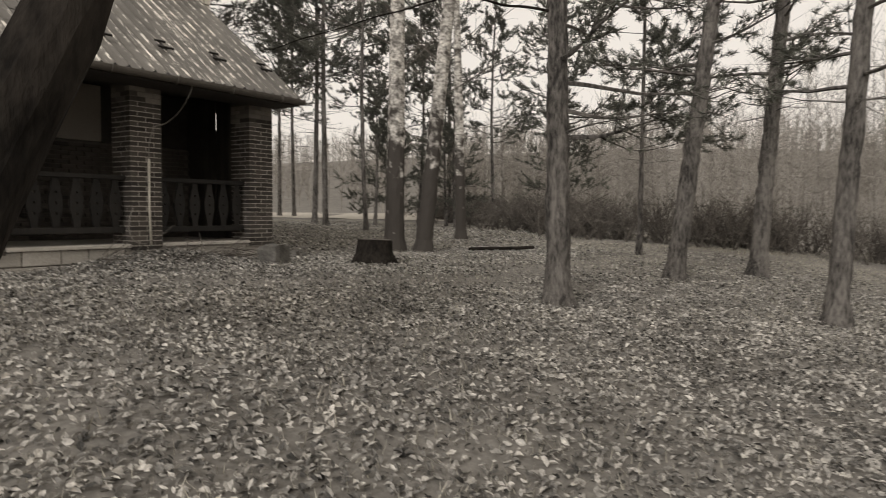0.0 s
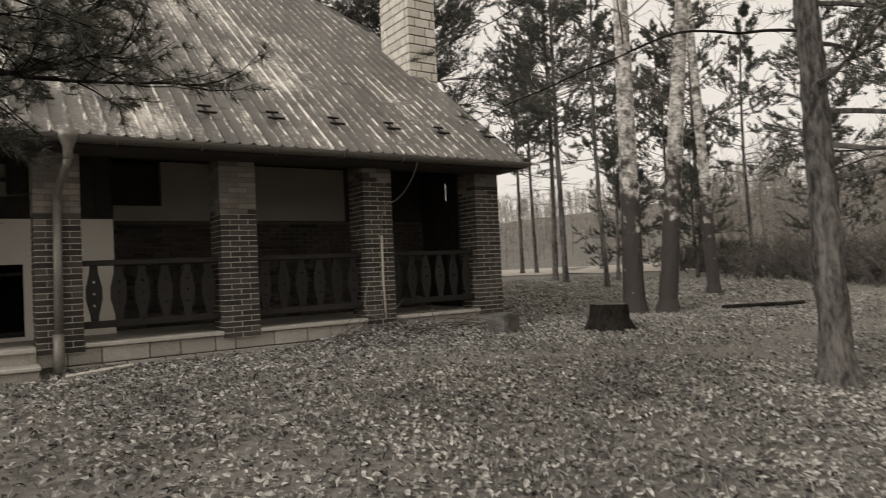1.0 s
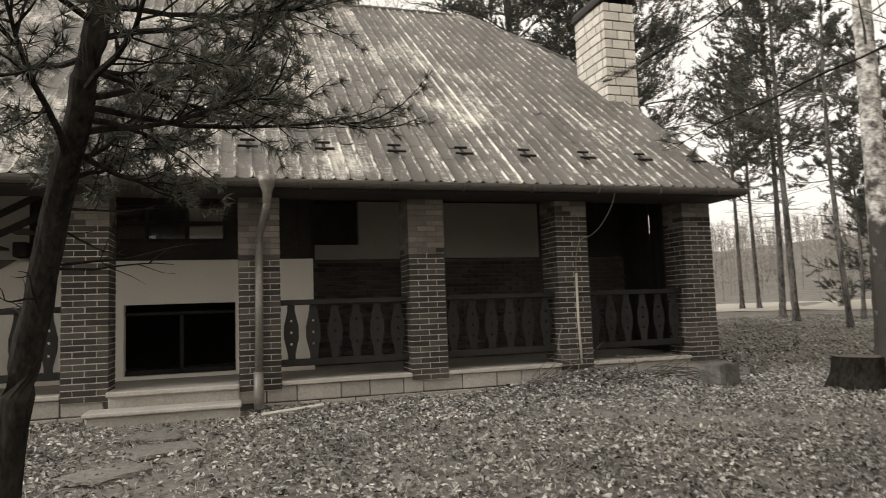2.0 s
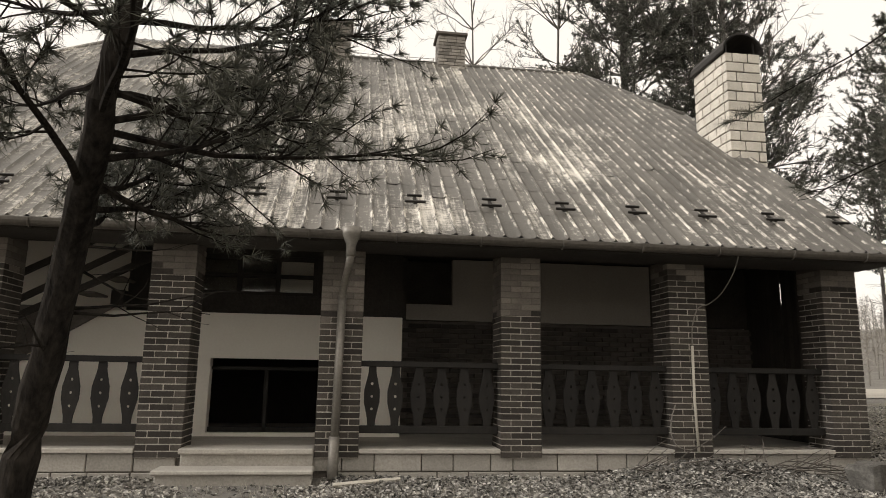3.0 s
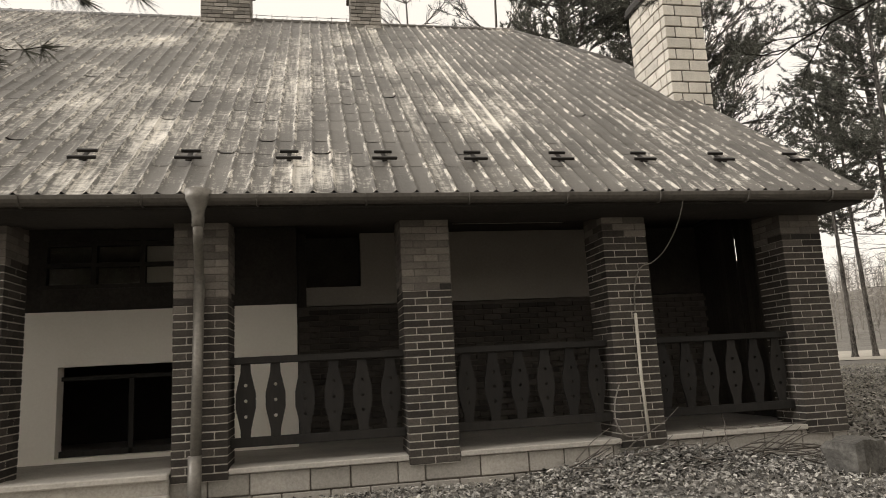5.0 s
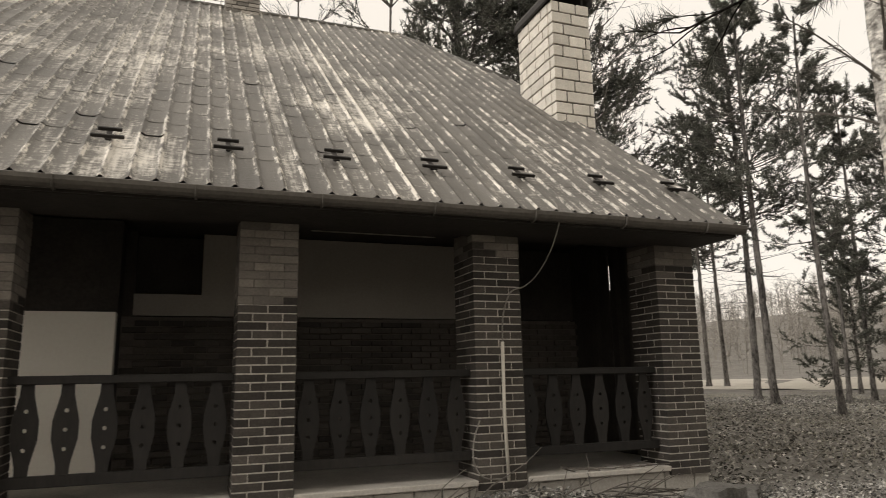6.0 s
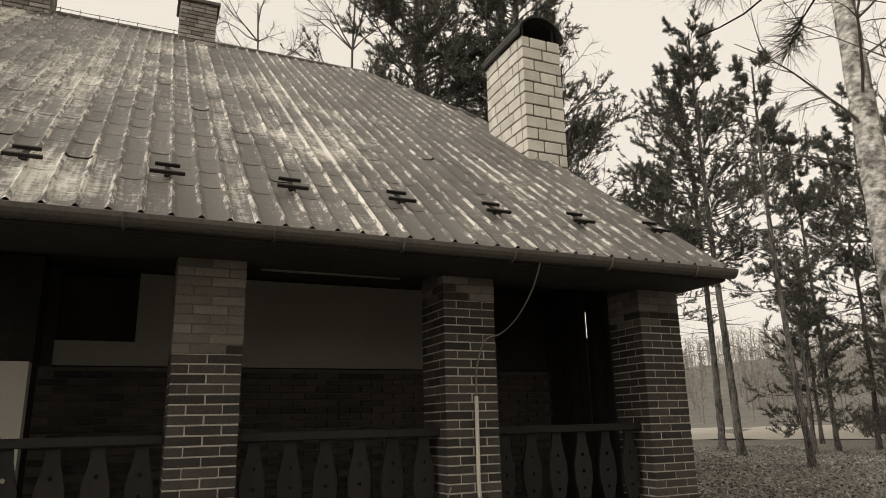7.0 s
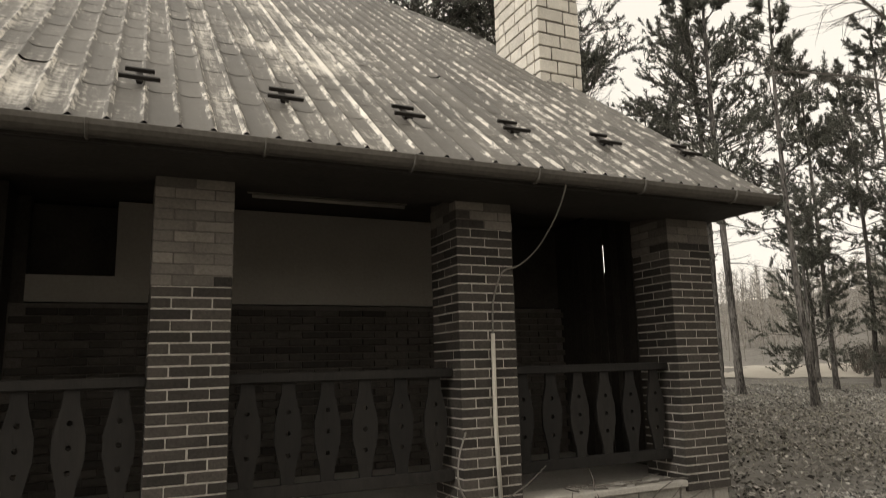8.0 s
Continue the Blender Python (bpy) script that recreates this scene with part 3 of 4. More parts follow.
tagged(hang("roof_cladding", sheet_mesh("roof_cladding", far_v, far_f, far_m), None, roof), kind="stuff")

# ridge and hip caps, verge trim
for a, b, r in (((X_LEFT + hip, RIDGE_Y, roof_z(RIDGE_Y)), (X_RIGHT - hip, RIDGE_Y, roof_z(RIDGE_Y)), 0.06), ((X_RIGHT - hip, RIDGE_Y, roof_z(RIDGE_Y)), (X_RIGHT, HIP_Y, roof_z(HIP_Y)), 0.05),
                ((X_LEFT + hip, RIDGE_Y, roof_z(RIDGE_Y)), (X_LEFT, HIP_Y, roof_z(HIP_Y)), 0.05), ((X_RIGHT, HIP_Y, roof_z(HIP_Y)), (X_RIGHT, EAVE_Y, EAVE_Z), 0.035), ((X_LEFT, HIP_Y, roof_z(HIP_Y)), (X_LEFT, EAVE_Y, EAVE_Z), 0.035)):
    curve_tube("ridge_cap", [a, b], r, SHEET, roof)


# snow guards: two short bars on a bracket
def guard_mesh():
    bm = bmesh.new()
    box(bm, -0.13, -0.095, 0.045, 0.13, -0.065, 0.075, 0.003)
    box(bm, -0.095, 0.105, 0.045, 0.095, 0.135, 0.075, 0.003)
    box(bm, -0.022, -0.11, 0.034, 0.022, 0.17, 0.048, 0.002)
    box(bm, -0.018, -0.02, 0.0, 0.018, 0.05, 0.035)
    me = bpy.data.meshes.new("snow_guard")
    bm.to_mesh(me)
    bm.free()
    me.materials.append(IRON)
    return me


ME_GUARD = guard_mesh()
for i in range(-5, 9):
    x, d = 0.40 + 0.978 * i, 0.84
    o = Vector((x, EAVE_Y, EAVE_Z)) + UP * d + NORMAL * 0.02
    tagged(piece("snow_guard", ME_GUARD, roof, Matrix(((1, 0, 0, o.x), (0, UP.y, NORMAL.y, o.y), (0, UP.z, NORMAL.z, o.z), (0, 0, 0, 1)))), "small black iron snow guard")

# gutter, brackets, downpipe
def gutter_mesh():
    bm = bmesh.new()
    ring = []
    for k in range(9):
        a = math.pi + math.pi * k / 8
        ring.append((EAVE_Y - 0.05 + 0.075 * math.cos(a), 3.455 + 0.085 * math.sin(a)))
    ring += [(y + (0.008 if y < EAVE_Y - 0.05 else -0.008), z + 0.006) for y, z in reversed(ring)]
    loops = [[bm.verts.new((x, y, z)) for y, z in ring] for x in (X_LEFT, X_RIGHT + 0.05)]
    n = len(ring)
    for k in range(n):
        bm.faces.new((loops[0][k], loops[0][(k + 1) % n], loops[1][(k + 1) % n], loops[1][k]))
    for x in (X_LEFT, X_RIGHT + 0.044):
        pts = [bm.verts.new((x + 0.003, y, z)) for y, z in ring[:9]]
        bm.faces.new(pts)
    bmesh.ops.recalc_face_normals(bm, faces=bm.faces[:])
    return bm


gutter = part("gutter", gutter_mesh(), GUTTER, house, "dull dark half-round metal gutter")
bracket = Geo()
bracket.tube([(0, EAVE_Y - 0.05 + 0.082 * math.cos(math.pi + math.pi * k / 8), 3.455 + 0.092 * math.sin(math.pi + math.pi * k / 8)) for k in range(9)], [0.012] * 9, 4)
me_bracket = bracket.mesh("bracket", GUTTER)
for i in range(14):
    piece("bracket", me_bracket, gutter, pose(X_LEFT + 0.5 + i * 0.985, 0, 0))

pipe = new("downpipe")
pipe.parent = house
tagged(pipe, "weathered zinc downpipe with a funnel head")
g = Geo()
g.tube([(1.58, 8.99, 3.50), (1.58, 8.99, 3.42), (1.58, 9.0, 3.34), (1.58, 9.02, 3.26), (1.58, 9.02, 3.18)], [0.12, 0.11, 0.07, 0.055, 0.055], 14)
hang("funnel", g.mesh("funnel", ZINC, True), None, pipe)
curve_tube("elbow", [(1.58, 9.02, 3.2), (1.56, 9.15, 3.08), (1.52, 9.45, 2.92), (1.50, 9.58, 2.82), (1.50, 9.60, 2.7)], 0.045, ZINC, pipe, sides=10)
curve_tube("pipe", [(1.50, 9.60, 2.8), (1.48, 9.60, 1.1)], 0.05, ZINC, pipe, sides=12)
curve_tube("boot", [(1.475, 9.59, 1.15), (1.475, 9.585, 0.9), (1.475, 9.57, 0.55)], 0.062, ZINC, pipe, sides=12)

# pale conduit on one pillar, and a loose cable
curve_tube("conduit", [(5.965, 9.64, 2.29), (5.96, 9.64, 1.6), (5.985, 9.645, 0.98)], 0.018, PALE_PIPE, house, "pale plastic conduit", 8)
curve_tube("cable", eased([(6.26, 9.05, 3.60), (6.27, 8.97, 3.50), (6.30, 9.02, 3.36), (6.31, 9.2, 3.15), (6.29, 9.45, 2.95), (6.22, 9.62, 2.84), (6.08, 9.655, 2.78), (5.99, 9.655, 2.55), (5.97, 9.65, 2.28)]), 0.0075, ZINC, house, "loose grey cable", 6)


curve_tube("cable", eased([(5.70, 9.64, 1.55), (5.62, 9.60, 1.38), (5.60, 9.58, 1.2), (5.66, 9.58, 1.07), (5.76, 9.6, 1.02), (5.9, 9.62, 1.01)]), 0.007, ZINC, house, "loose grey cable", 6)

# chimneys
def chimney(x0, y0, x1, y1, z0, z1, course, mat_brick, lengths, gap=0.011):
    stack = part("chimney", box(bmesh.new(), x0 + 0.022, y0 + 0.022, z0, x1 - 0.022, y1 - 0.022, z1 - 0.01), MORTAR_DARK, house, "chimney of pale bricks")
    z, k = z0, 0
    while z < z1 - 0.02:
        for side in range(4):
            run = (x1 - x0) if side in (0, 2) else (y1 - y0) - 0.24
            u = 0.0
            first = True
            while u < run - 0.02:
                w = lengths[(k + side) % len(lengths)] * (0.5 if first and k % 2 else 1.0)
                first = False
                w = min(w, run - u)
                if run - u - w < 0.08:
                    w = run - u
                c = u + w / 2
                if side == 0:
                    b = (x0 + c, y0 + 0.06, w, 0.12)
                elif side == 2:
                    b = (x0 + c, y1 - 0.06, w, 0.12)
                elif side == 1:
                    b = (x0 + 0.06, y0 + 0.12 + c, 0.12, w)
                else:
                    b = (x1 - 0.06, y0 + 0.12 + c, 0.12, w)
                cx, cy, sx, sy = b
                j = random.uniform(-0.004, 0.004)
                part("brick", box(bmesh.new(), cx - sx / 2 + gap * (side in (0, 2)), cy - sy / 2 + j + gap * (side in (1, 3)), z + gap, cx + sx / 2 - gap * (side in (0, 2)), cy + sy / 2 + j - gap * (side in (1, 3)), z + course - gap, 0.006), mat_brick, stack)
                u += w
        z += course
        k += 1
    return stack


big = chimney(8.1, 11.98, 8.79, 13.12, 5.1, 7.70, 0.186, LIME_BRICK, (0.36, 0.30, 0.42))
pts = [(8.45 + 0.40 * math.cos(math.pi * k / 10), 7.72 + 0.36 * math.sin(math.pi * k / 10)) for k in range(11)]
hood = prism(pts + [(x * 0.96 + 8.45 * 0.04, z - 0.03) for x, z in reversed(pts)], 11.95, 13.15)
part("hood", hood, IRON, big, "black bent sheet hood")
for x in (8.16, 8.70):
    for y in (12.05, 13.0):
        part("hood_leg", box(bmesh.new(), x, y, 7.68, x + 0.03, y + 0.03, 7.98), IRON, big)
chimney(3.45, 16.55, 4.12, 17.15, 9.0, 10.05, 0.085, CHIMNEY_GREY, (0.27, 0.22, 0.3), 0.006)
chimney(0.35, 16.5, 1.35, 17.2, 9.0, 10.1, 0.085, CHIMNEY_GREY, (0.27, 0.22, 0.3), 0.006)
for x0, y0, x1, y1, z in ((3.45, 16.55, 4.12, 17.15, 10.04), (0.35, 16.5, 1.35, 17.2, 10.09)):
    part("chimney_cap", box(bmesh.new(), x0 - 0.05, y0 - 0.05, z, x1 + 0.05, y1 + 0.05, z + 0.07, 0.012), MORTAR_DARK, house, "thin weathered cap slab")
curve_tube("ridge_wire", [(1.36, 16.85, 9.54), (1.9, 16.85, 9.525), (2.6, 16.85, 9.53), (3.44, 16.85, 9.53)], 0.006, ZINC, roof)
for k in range(7):
    x = 1.45 + 0.32 * k
    part("wire_holder", box(bmesh.new(), x, 16.845, 9.40, x + 0.012, 16.857, 9.56), ZINC, roof)
curve_tube("aerial", [(8.2, 13.2, 7.6), (8.2, 13.2, 9.6)], 0.008, IRON, big)

# fluorescent lamp under the veranda ceiling
lamp = new("fluorescent_lamp")
lamp.location = (5.05, 11.05, 3.72)
tagged(lamp, "unlit long fluorescent lamp on the veranda ceiling", "ceiling lamp")
part("housing", box(bmesh.new(), -0.78, -0.06, -0.07, 0.78, 0.06, 0.0, 0.008), PALE_PIPE, lamp)
g = Geo()
g.tube([(-0.74, 0, -0.10), (0.74, 0, -0.10)], [0.019, 0.019], 10)
hang("tube", g.mesh("tube", TUBE, True), None, lamp)

for x0, pale in zip(COLUMNS, (3, 4, 5, 11, 10, 3, 4)):
    pillar(x0, pale)
for me, m in near_sheets:
    piece("sheet", me, roof, m)

# ---- trees ----
def bend(start, direction, length, n, droop=0.0, jitter=0.15):
    """A winding line of n steps."""
    p, d = Vector(start), Vector(direction).normalized()
    pts = [p.copy()]
    for i in range(n):
        d = (d + wander() * jitter + Vector((0, 0, droop))).normalized()
        p = p + d * (length / n)
        pts.append(p.copy())
    return pts


def brush(g, p, d, count, length, width, shoot):
    """Needles all along a short shoot, pointing forwards and outwards."""
    for k in range(count):
        g.blade(p + d * (shoot * (k + random.random()) / count), (d * 0.75 + wander()).normalized(), length * random.uniform(0.7, 1.15), width)


def tuft(g, p, d, count, length, width):
    for _ in range(count):
        k = (d * 0.9 + wander()).normalized()
        g.blade(p, k, length * random.uniform(0.7, 1.15), width)


def pine(trunk, radius, limbs, spread, crown_from, twigs=7, count=14, needle=0.16, width=0.02, bark=BARK, label="tall pine with a scaly trunk", dead=5, towards=None, tufts=3, group="", wide=0.7, shoot=0.0):
    """A pine: trunk by the points of its axis, limbs above crown_from (0 to 1), needles in tufts along the twigs."""
    tree = new("pine_tree")
    base = Vector(trunk[0])
    tree.location = base
    tagged(tree, label, "tree", group)
    axis = [Vector(p) - base for p in trunk]
    fine = []
    for i in range(len(axis) - 1):
        rings = max(5, int((axis[i + 1] - axis[i]).length / 0.16))
        for k in range(rings):
            fine.append(axis[i].lerp(axis[i + 1], k / rings))
    fine.append(axis[-1])
    n = len(fine)
    for i in range(1, n - 1):
        fine[i] = fine[i] + Vector((random.gauss(0, 0.05), random.gauss(0, 0.05), 0)) * radius
    radii = [radius * (1.0 - 0.72 * i / (n - 1)) for i in range(n)]
    radii[0], radii[1], radii[2] = radius * 1.5, radius * 1.2, radius * 1.06
    g = Geo()
    g.tube([fine[0] - Vector((0, 0, 0.25))] + fine, [radius * 1.8] + radii, 16, 0.055)
    hang("trunk", g.mesh("trunk", bark), None, tree)
    wood, leaf = Geo(), Geo()
    height = fine[-1].z
    for k in range(limbs + dead):
        isdead = k >= limbs
        f = random.uniform(0.22, crown_from) if isdead else crown_from + (1 - crown_from) * (k + random.random()) / limbs
        i = min(int(f * (n - 1)), n - 2)
        p = fine[i].lerp(fine[i + 1], f * (n - 1) - i)
        a = random.uniform(0, 2 * math.pi)
        if towards is not None and random.random() < 0.7:
            a = towards + random.gauss(0, wide)
        top = (f - crown_from) / max(0.01, 1 - crown_from)
        reach = spread * ((0.55 + 0.45 * math.sin(math.pi * min(1, max(0, top) * 0.9 + 0.25))) * (1.05 - 0.4 * max(0, top))) * random.uniform(0.6, 1.15)
        if isdead:
            reach = spread * random.uniform(0.25, 0.6)
        d = Vector((math.cos(a), math.sin(a), 0.05 + 0.75 * max(0, top) + (random.uniform(-0.25, 0.2))))
        pts = bend(p, d, reach, 6, 0.03, 0.16)
        r0 = max(0.008, radius * (0.20 if not isdead else 0.09) * (1.1 - 0.6 * max(0, top)))
        wood.tube(pts, [r0 * (1 - 0.8 * q / 6) for q in range(7)], 5)
        for _ in range(3 if isdead else twigs):
            u = random.uniform(0.25, 1.0)
            q = min(int(u * 6), 5)
            s = pts[q].lerp(pts[q + 1], u * 6 - q)
            dd = ((pts[q + 1] - pts[q]).normalized() + wander() * 0.75 + Vector((0, 0, 0.12))).normalized()
            ln = reach * random.uniform(0.18, 0.4)
            tw = bend(s, dd, ln, 3, 0.05, 0.25)
            wood.tube(tw, [r0 * 0.35, r0 * 0.28, r0 * 0.2, r0 * 0.1], 3)
            if isdead:
                continue
            for w in range(tufts):
                v = 0.25 + 0.75 * (w + random.random()) / tufts
                qi = min(int(v * 3), 2)
                pp = tw[qi].lerp(tw[qi + 1], v * 3 - qi)
                e = ((tw[qi + 1] - tw[qi]).normalized() + wander() * 0.5).normalized()
                if needle < 0.12 and not shoot:
                    side = bend(pp, (e + wander() * 0.5).normalized(), needle * 1.3, 2, 0.06, 0.2)
                    wood.tube(side, [r0 * 0.13, r0 * 0.1, r0 * 0.08], 3)
                    tuft(leaf, side[1], e, count // 2, needle, width)
                    pp = side[2]
                if shoot:
                    brush(leaf, pp, (e + Vector((0, 0, 0.35))).normalized(), count, needle, width, shoot * random.uniform(0.6, 1.3))
                else:
                    tuft(leaf, pp, e, count, needle, width)
    tagged(hang("branchwork", wood.mesh("branchwork", bark), None, tree, "thin crooked limbs"), kind="stuff")
    tagged(hang("crown", leaf.mesh("crown", NEEDLES), None, tree, "dark green needle tufts"), kind="stuff")
    return tree


def gz(x, y):
    return float(ground_z(x, y))


def straight(x, y, height, lean=(0, 0), curve=0.0):
    z = gz(x, y)
    return [(x + lean[0] * h + curve * math.sin(math.pi * h / height), y + lean[1] * h, z + h) for h in (0, height * 0.2, height * 0.45, height * 0.7, height)]


# crooked pine beside the path, whose boughs hang before the house
random.seed(2)
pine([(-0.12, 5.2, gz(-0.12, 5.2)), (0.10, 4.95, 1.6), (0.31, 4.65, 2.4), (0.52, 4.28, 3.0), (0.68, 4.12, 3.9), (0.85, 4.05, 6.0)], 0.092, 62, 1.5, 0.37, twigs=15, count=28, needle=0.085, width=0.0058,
     bark=BARK_SHADED, label="crooked dark pine with drooping needle boughs", dead=8, towards=0.0, tufts=4, wide=1.2)
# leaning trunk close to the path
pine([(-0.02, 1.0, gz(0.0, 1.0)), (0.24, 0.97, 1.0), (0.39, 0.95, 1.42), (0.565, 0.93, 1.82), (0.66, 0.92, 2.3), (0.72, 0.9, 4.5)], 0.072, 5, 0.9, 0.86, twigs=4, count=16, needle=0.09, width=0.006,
     bark=BARK_SHADED, label="dark leaning pine trunk with broken stubs", dead=0, tufts=3)
# pines on the lawn
random.seed(4)
lawn_pine = pine(straight(7.75, 3.68, 12, (-0.012, 0.015)), 0.155, 38, 2.3, 0.17, twigs=9, count=13, needle=0.14, width=0.014, towards=-0.6, tufts=4)
pine(straight(11.9, 3.5, 13, (0.065, -0.09), 0.1), 0.16, 36, 2.4, 0.26, twigs=9, count=13, needle=0.16, width=0.018, towards=0.2, tufts=4)
pine(straight(14.4, 2.65, 14, (0.035, -0.05), 0.1), 0.17, 36, 2.5, 0.24, twigs=9, count=13, needle=0.17, width=0.02, tufts=4)
pine(straight(10.1, 0.9, 13, (0.028, -0.04), 0.1), 0.14, 36, 2.3, 0.22, twigs=9, count=13, needle=0.15, width=0.016, tufts=4)
# two long boughs of the nearest lawn pine that reach over the path
random.seed(12)
bough_wood, bough_leaf = Geo(), Geo()
for root, tip, sprays, share in ((Vector((7.72, 3.75, 3.95)), Vector((4.52, 5.18, 3.03)), 9, 0.22), (Vector((7.7, 3.8, 5.0)), Vector((4.75, 6.3, 4.05)), 16, 0.5)):
    root, tip = root - lawn_pine.location, tip - lawn_pine.location
    line = [root.lerp(tip, k / 10) + wander() * 0.07 + Vector((0, 0, 0.3 * math.sin(math.pi * k / 10))) for k in range(11)]
    line = eased(line, 3)
    n = len(line) - 1
    bough_wood.tube(line, [0.017 - 0.0135 * k / n for k in range(n + 1)], 6, 0.08)
    for k in range(sprays):
        u = n * (1 - share * (k / sprays) ** 1.3) - 0.01
        i = min(int(u), n - 1)
        d = ((line[i + 1] - line[i]).normalized() * 1.1 + wander() * 0.8).normalized()
        tw = bend(line[i].lerp(line[i + 1], u - i), d, random.uniform(0.10, 0.32), 4, 0.05, 0.2)
        bough_wood.tube(tw, [0.0035, 0.003, 0.003, 0.0025, 0.002], 4)
        if k == 0 or random.random() < 0.8:
            end = (tw[4] - tw[3]).normalized()
            brush(bough_leaf, tw[4] - end * 0.08, end, 110, 0.10, 0.0034, 0.10)
hang("bough", bough_wood.mesh("bough", BARK_SHADED), None, lawn_pine, "long bare bough with needle tufts")
tagged(hang("needles", bough_leaf.mesh("needles", NEEDLES), None, lawn_pine), kind="stuff")

# slender pine on the lawn before the shrubs
random.seed(15)
pine(straight(15.7, 5.45, 8.6, (0.0, 0.0), 0.05), 0.065, 44, 1.9, 0.26, twigs=11, count=24, needle=0.11, width=0.015, tufts=5, shoot=0.13, dead=3, label="slender pine with a thin pole-like trunk")
# pines beyond the house corner
random.seed(6)
far_pines = [pine(straight(20.3, 20.3, 14.3, (0.0, 0.0), -0.12), 0.125, 60, 2.9, 0.42, twigs=11, count=17, needle=0.115, width=0.025, tufts=5, shoot=0.15, dead=14),
             pine(straight(18.55, 16.5, 10.9, (0.0, 0.0), -0.25), 0.09, 46, 2.0, 0.36, twigs=10, count=16, needle=0.105, width=0.022, tufts=5, shoot=0.14, dead=6, label="slender pine with a narrow crown"),
             pine(straight(11.9, 25.6, 21.5, (0.0, 0.0), 0.2), 0.24, 130, 4.3, 0.30, twigs=16, count=16, needle=0.15, width=0.034, tufts=5, shoot=0.24),
             pine(straight(22.6, 19.6, 5.8, (0.01, 0.0), 0.1), 0.08, 34, 1.9, 0.14, twigs=9, count=16, needle=0.10, width=0.022, tufts=5, shoot=0.14, label="young pine with low boughs")]
for k, x, y, turn in ((0, 21.9, 22.6, 150), (2, 16.4, 25.4, 200), (1, 24.6, 20.3, 40), (0, 28.6, 32.6, 230), (0, 29.6, 32.4, 300), (1, 26.2, 20.0, 130), (0, 31.0, 21.5, 10),
                      (1, 27.5, 16.5, 260), (3, 26.0, 18.2, 80), (3, 25.0, 17.0, 160), (3, 28.0, 23.5, 240), (3, 26.5, 13.0, 300), (1, 24.5, 12.0, 60)):
    copy_thing(far_pines[k], pose(x, y, gz(x, y), 0, 0, turn))


def twiggy(g, pts, radius, depth, reach, n, drop=0.0):
    """Bare boughs that fork into fine twigs."""
    g.tube(pts, [radius * (1 - 0.75 * i / (len(pts) - 1)) for i in range(len(pts))], 4 if depth else 3)
    if not depth:
        return
    for _ in range(n):
        u = random.uniform(0.3, 1.0) * (len(pts) - 1)
        i = min(int(u), len(pts) - 2)
        p = pts[i].lerp(pts[i + 1], u - i)
        d = ((pts[i + 1] - pts[i]).normalized() + wander() * 0.8 + Vector((0, 0, drop))).normalized()
        twiggy(g, bend(p, d, reach * random.uniform(0.5, 1.0), 4, drop * 0.3, 0.2), radius * 0.42, depth - 1, reach * 0.55, n, drop)


def birch(trunk, radius, label="birch with white peeling bark and bare twigs"):
    tree = new("birch_tree")
    base = Vector(trunk[0])
    tree.location = base
    tagged(tree, label, "tree", "birches on the lawn")
    axis = [Vector(p) - base for p in trunk]
    fine = [axis[i].lerp(axis[i + 1], k / 20) for i in range(len(axis) - 1) for k in range(20)] + [axis[-1]]
    n = len(fine)
    g = Geo()
    g.tube([fine[0] - Vector((0, 0, 0.2))] + fine, [radius * 1.6] + [radius * (1.35 if i == 0 else 1.15 if i == 1 else 1 - 0.75 * i / n) for i in range(n)], 16, 0.05)
    hang("trunk", g.mesh("trunk", BIRCH), None, tree)
    w = Geo()
    for k in range(24):
        f = 0.28 + 0.7 * (k + random.random()) / 24
        i = int(f * (n - 1))
        a = random.uniform(0, 2 * math.pi)
        d = Vector((math.cos(a), math.sin(a), 0.7))
        twiggy(w, bend(fine[i], d, 2.6 * (1.1 - 0.6 * f), 5, -0.03, 0.15), radius * 0.1, 2, 0.9, 5, -0.12)
    tagged(hang("twigwork", w.mesh("twigwork", TWIG), None, tree, "bare hanging twigs"), kind="stuff")
    return tree


birch(straight(11.9, 8.9, 14, (0.065, -0.085), -0.1), 0.19)
birch(straight(11.36, 9.27, 15, (0.0, 0.0), 0.1), 0.215)
birch(straight(17.1, 11.4, 14, (-0.02, 0.03), 0.1), 0.17)


def bare_tree(x, y, height, label="slender bare tree behind the house"):
    tree = new("bare_tree")
    tree.location = (x, y, gz(x, y))
    tagged(tree, label, "tree", "bare trees")
    g = Geo()
    axis = bend((0, 0, -0.2), (0, 0, 1), height, 10, 0.1, 0.06)
    twiggy(g, axis, height * 0.0065, 0, 1, 0)
    hang("trunk", g.mesh("trunk", TWIG), None, tree)
    w = Geo()
    for k in range(40):
        i = 3 + k % 7
        a = random.uniform(0, 6.28)
        twiggy(w, bend(axis[i], (math.cos(a), math.sin(a), 0.9), height * 0.15, 4, 0.02, 0.2), height * 0.002, 2, height * 0.065, 6, 0.04)
    tagged(hang("twigwork", w.mesh("twigwork", TWIG), None, tree), kind="stuff")
    return tree


bare_tree(7.4, 32.0, 19.5)
bare_tree(10.2, 31.0, 21)
bare_tree(16.0, 23.0, 14)


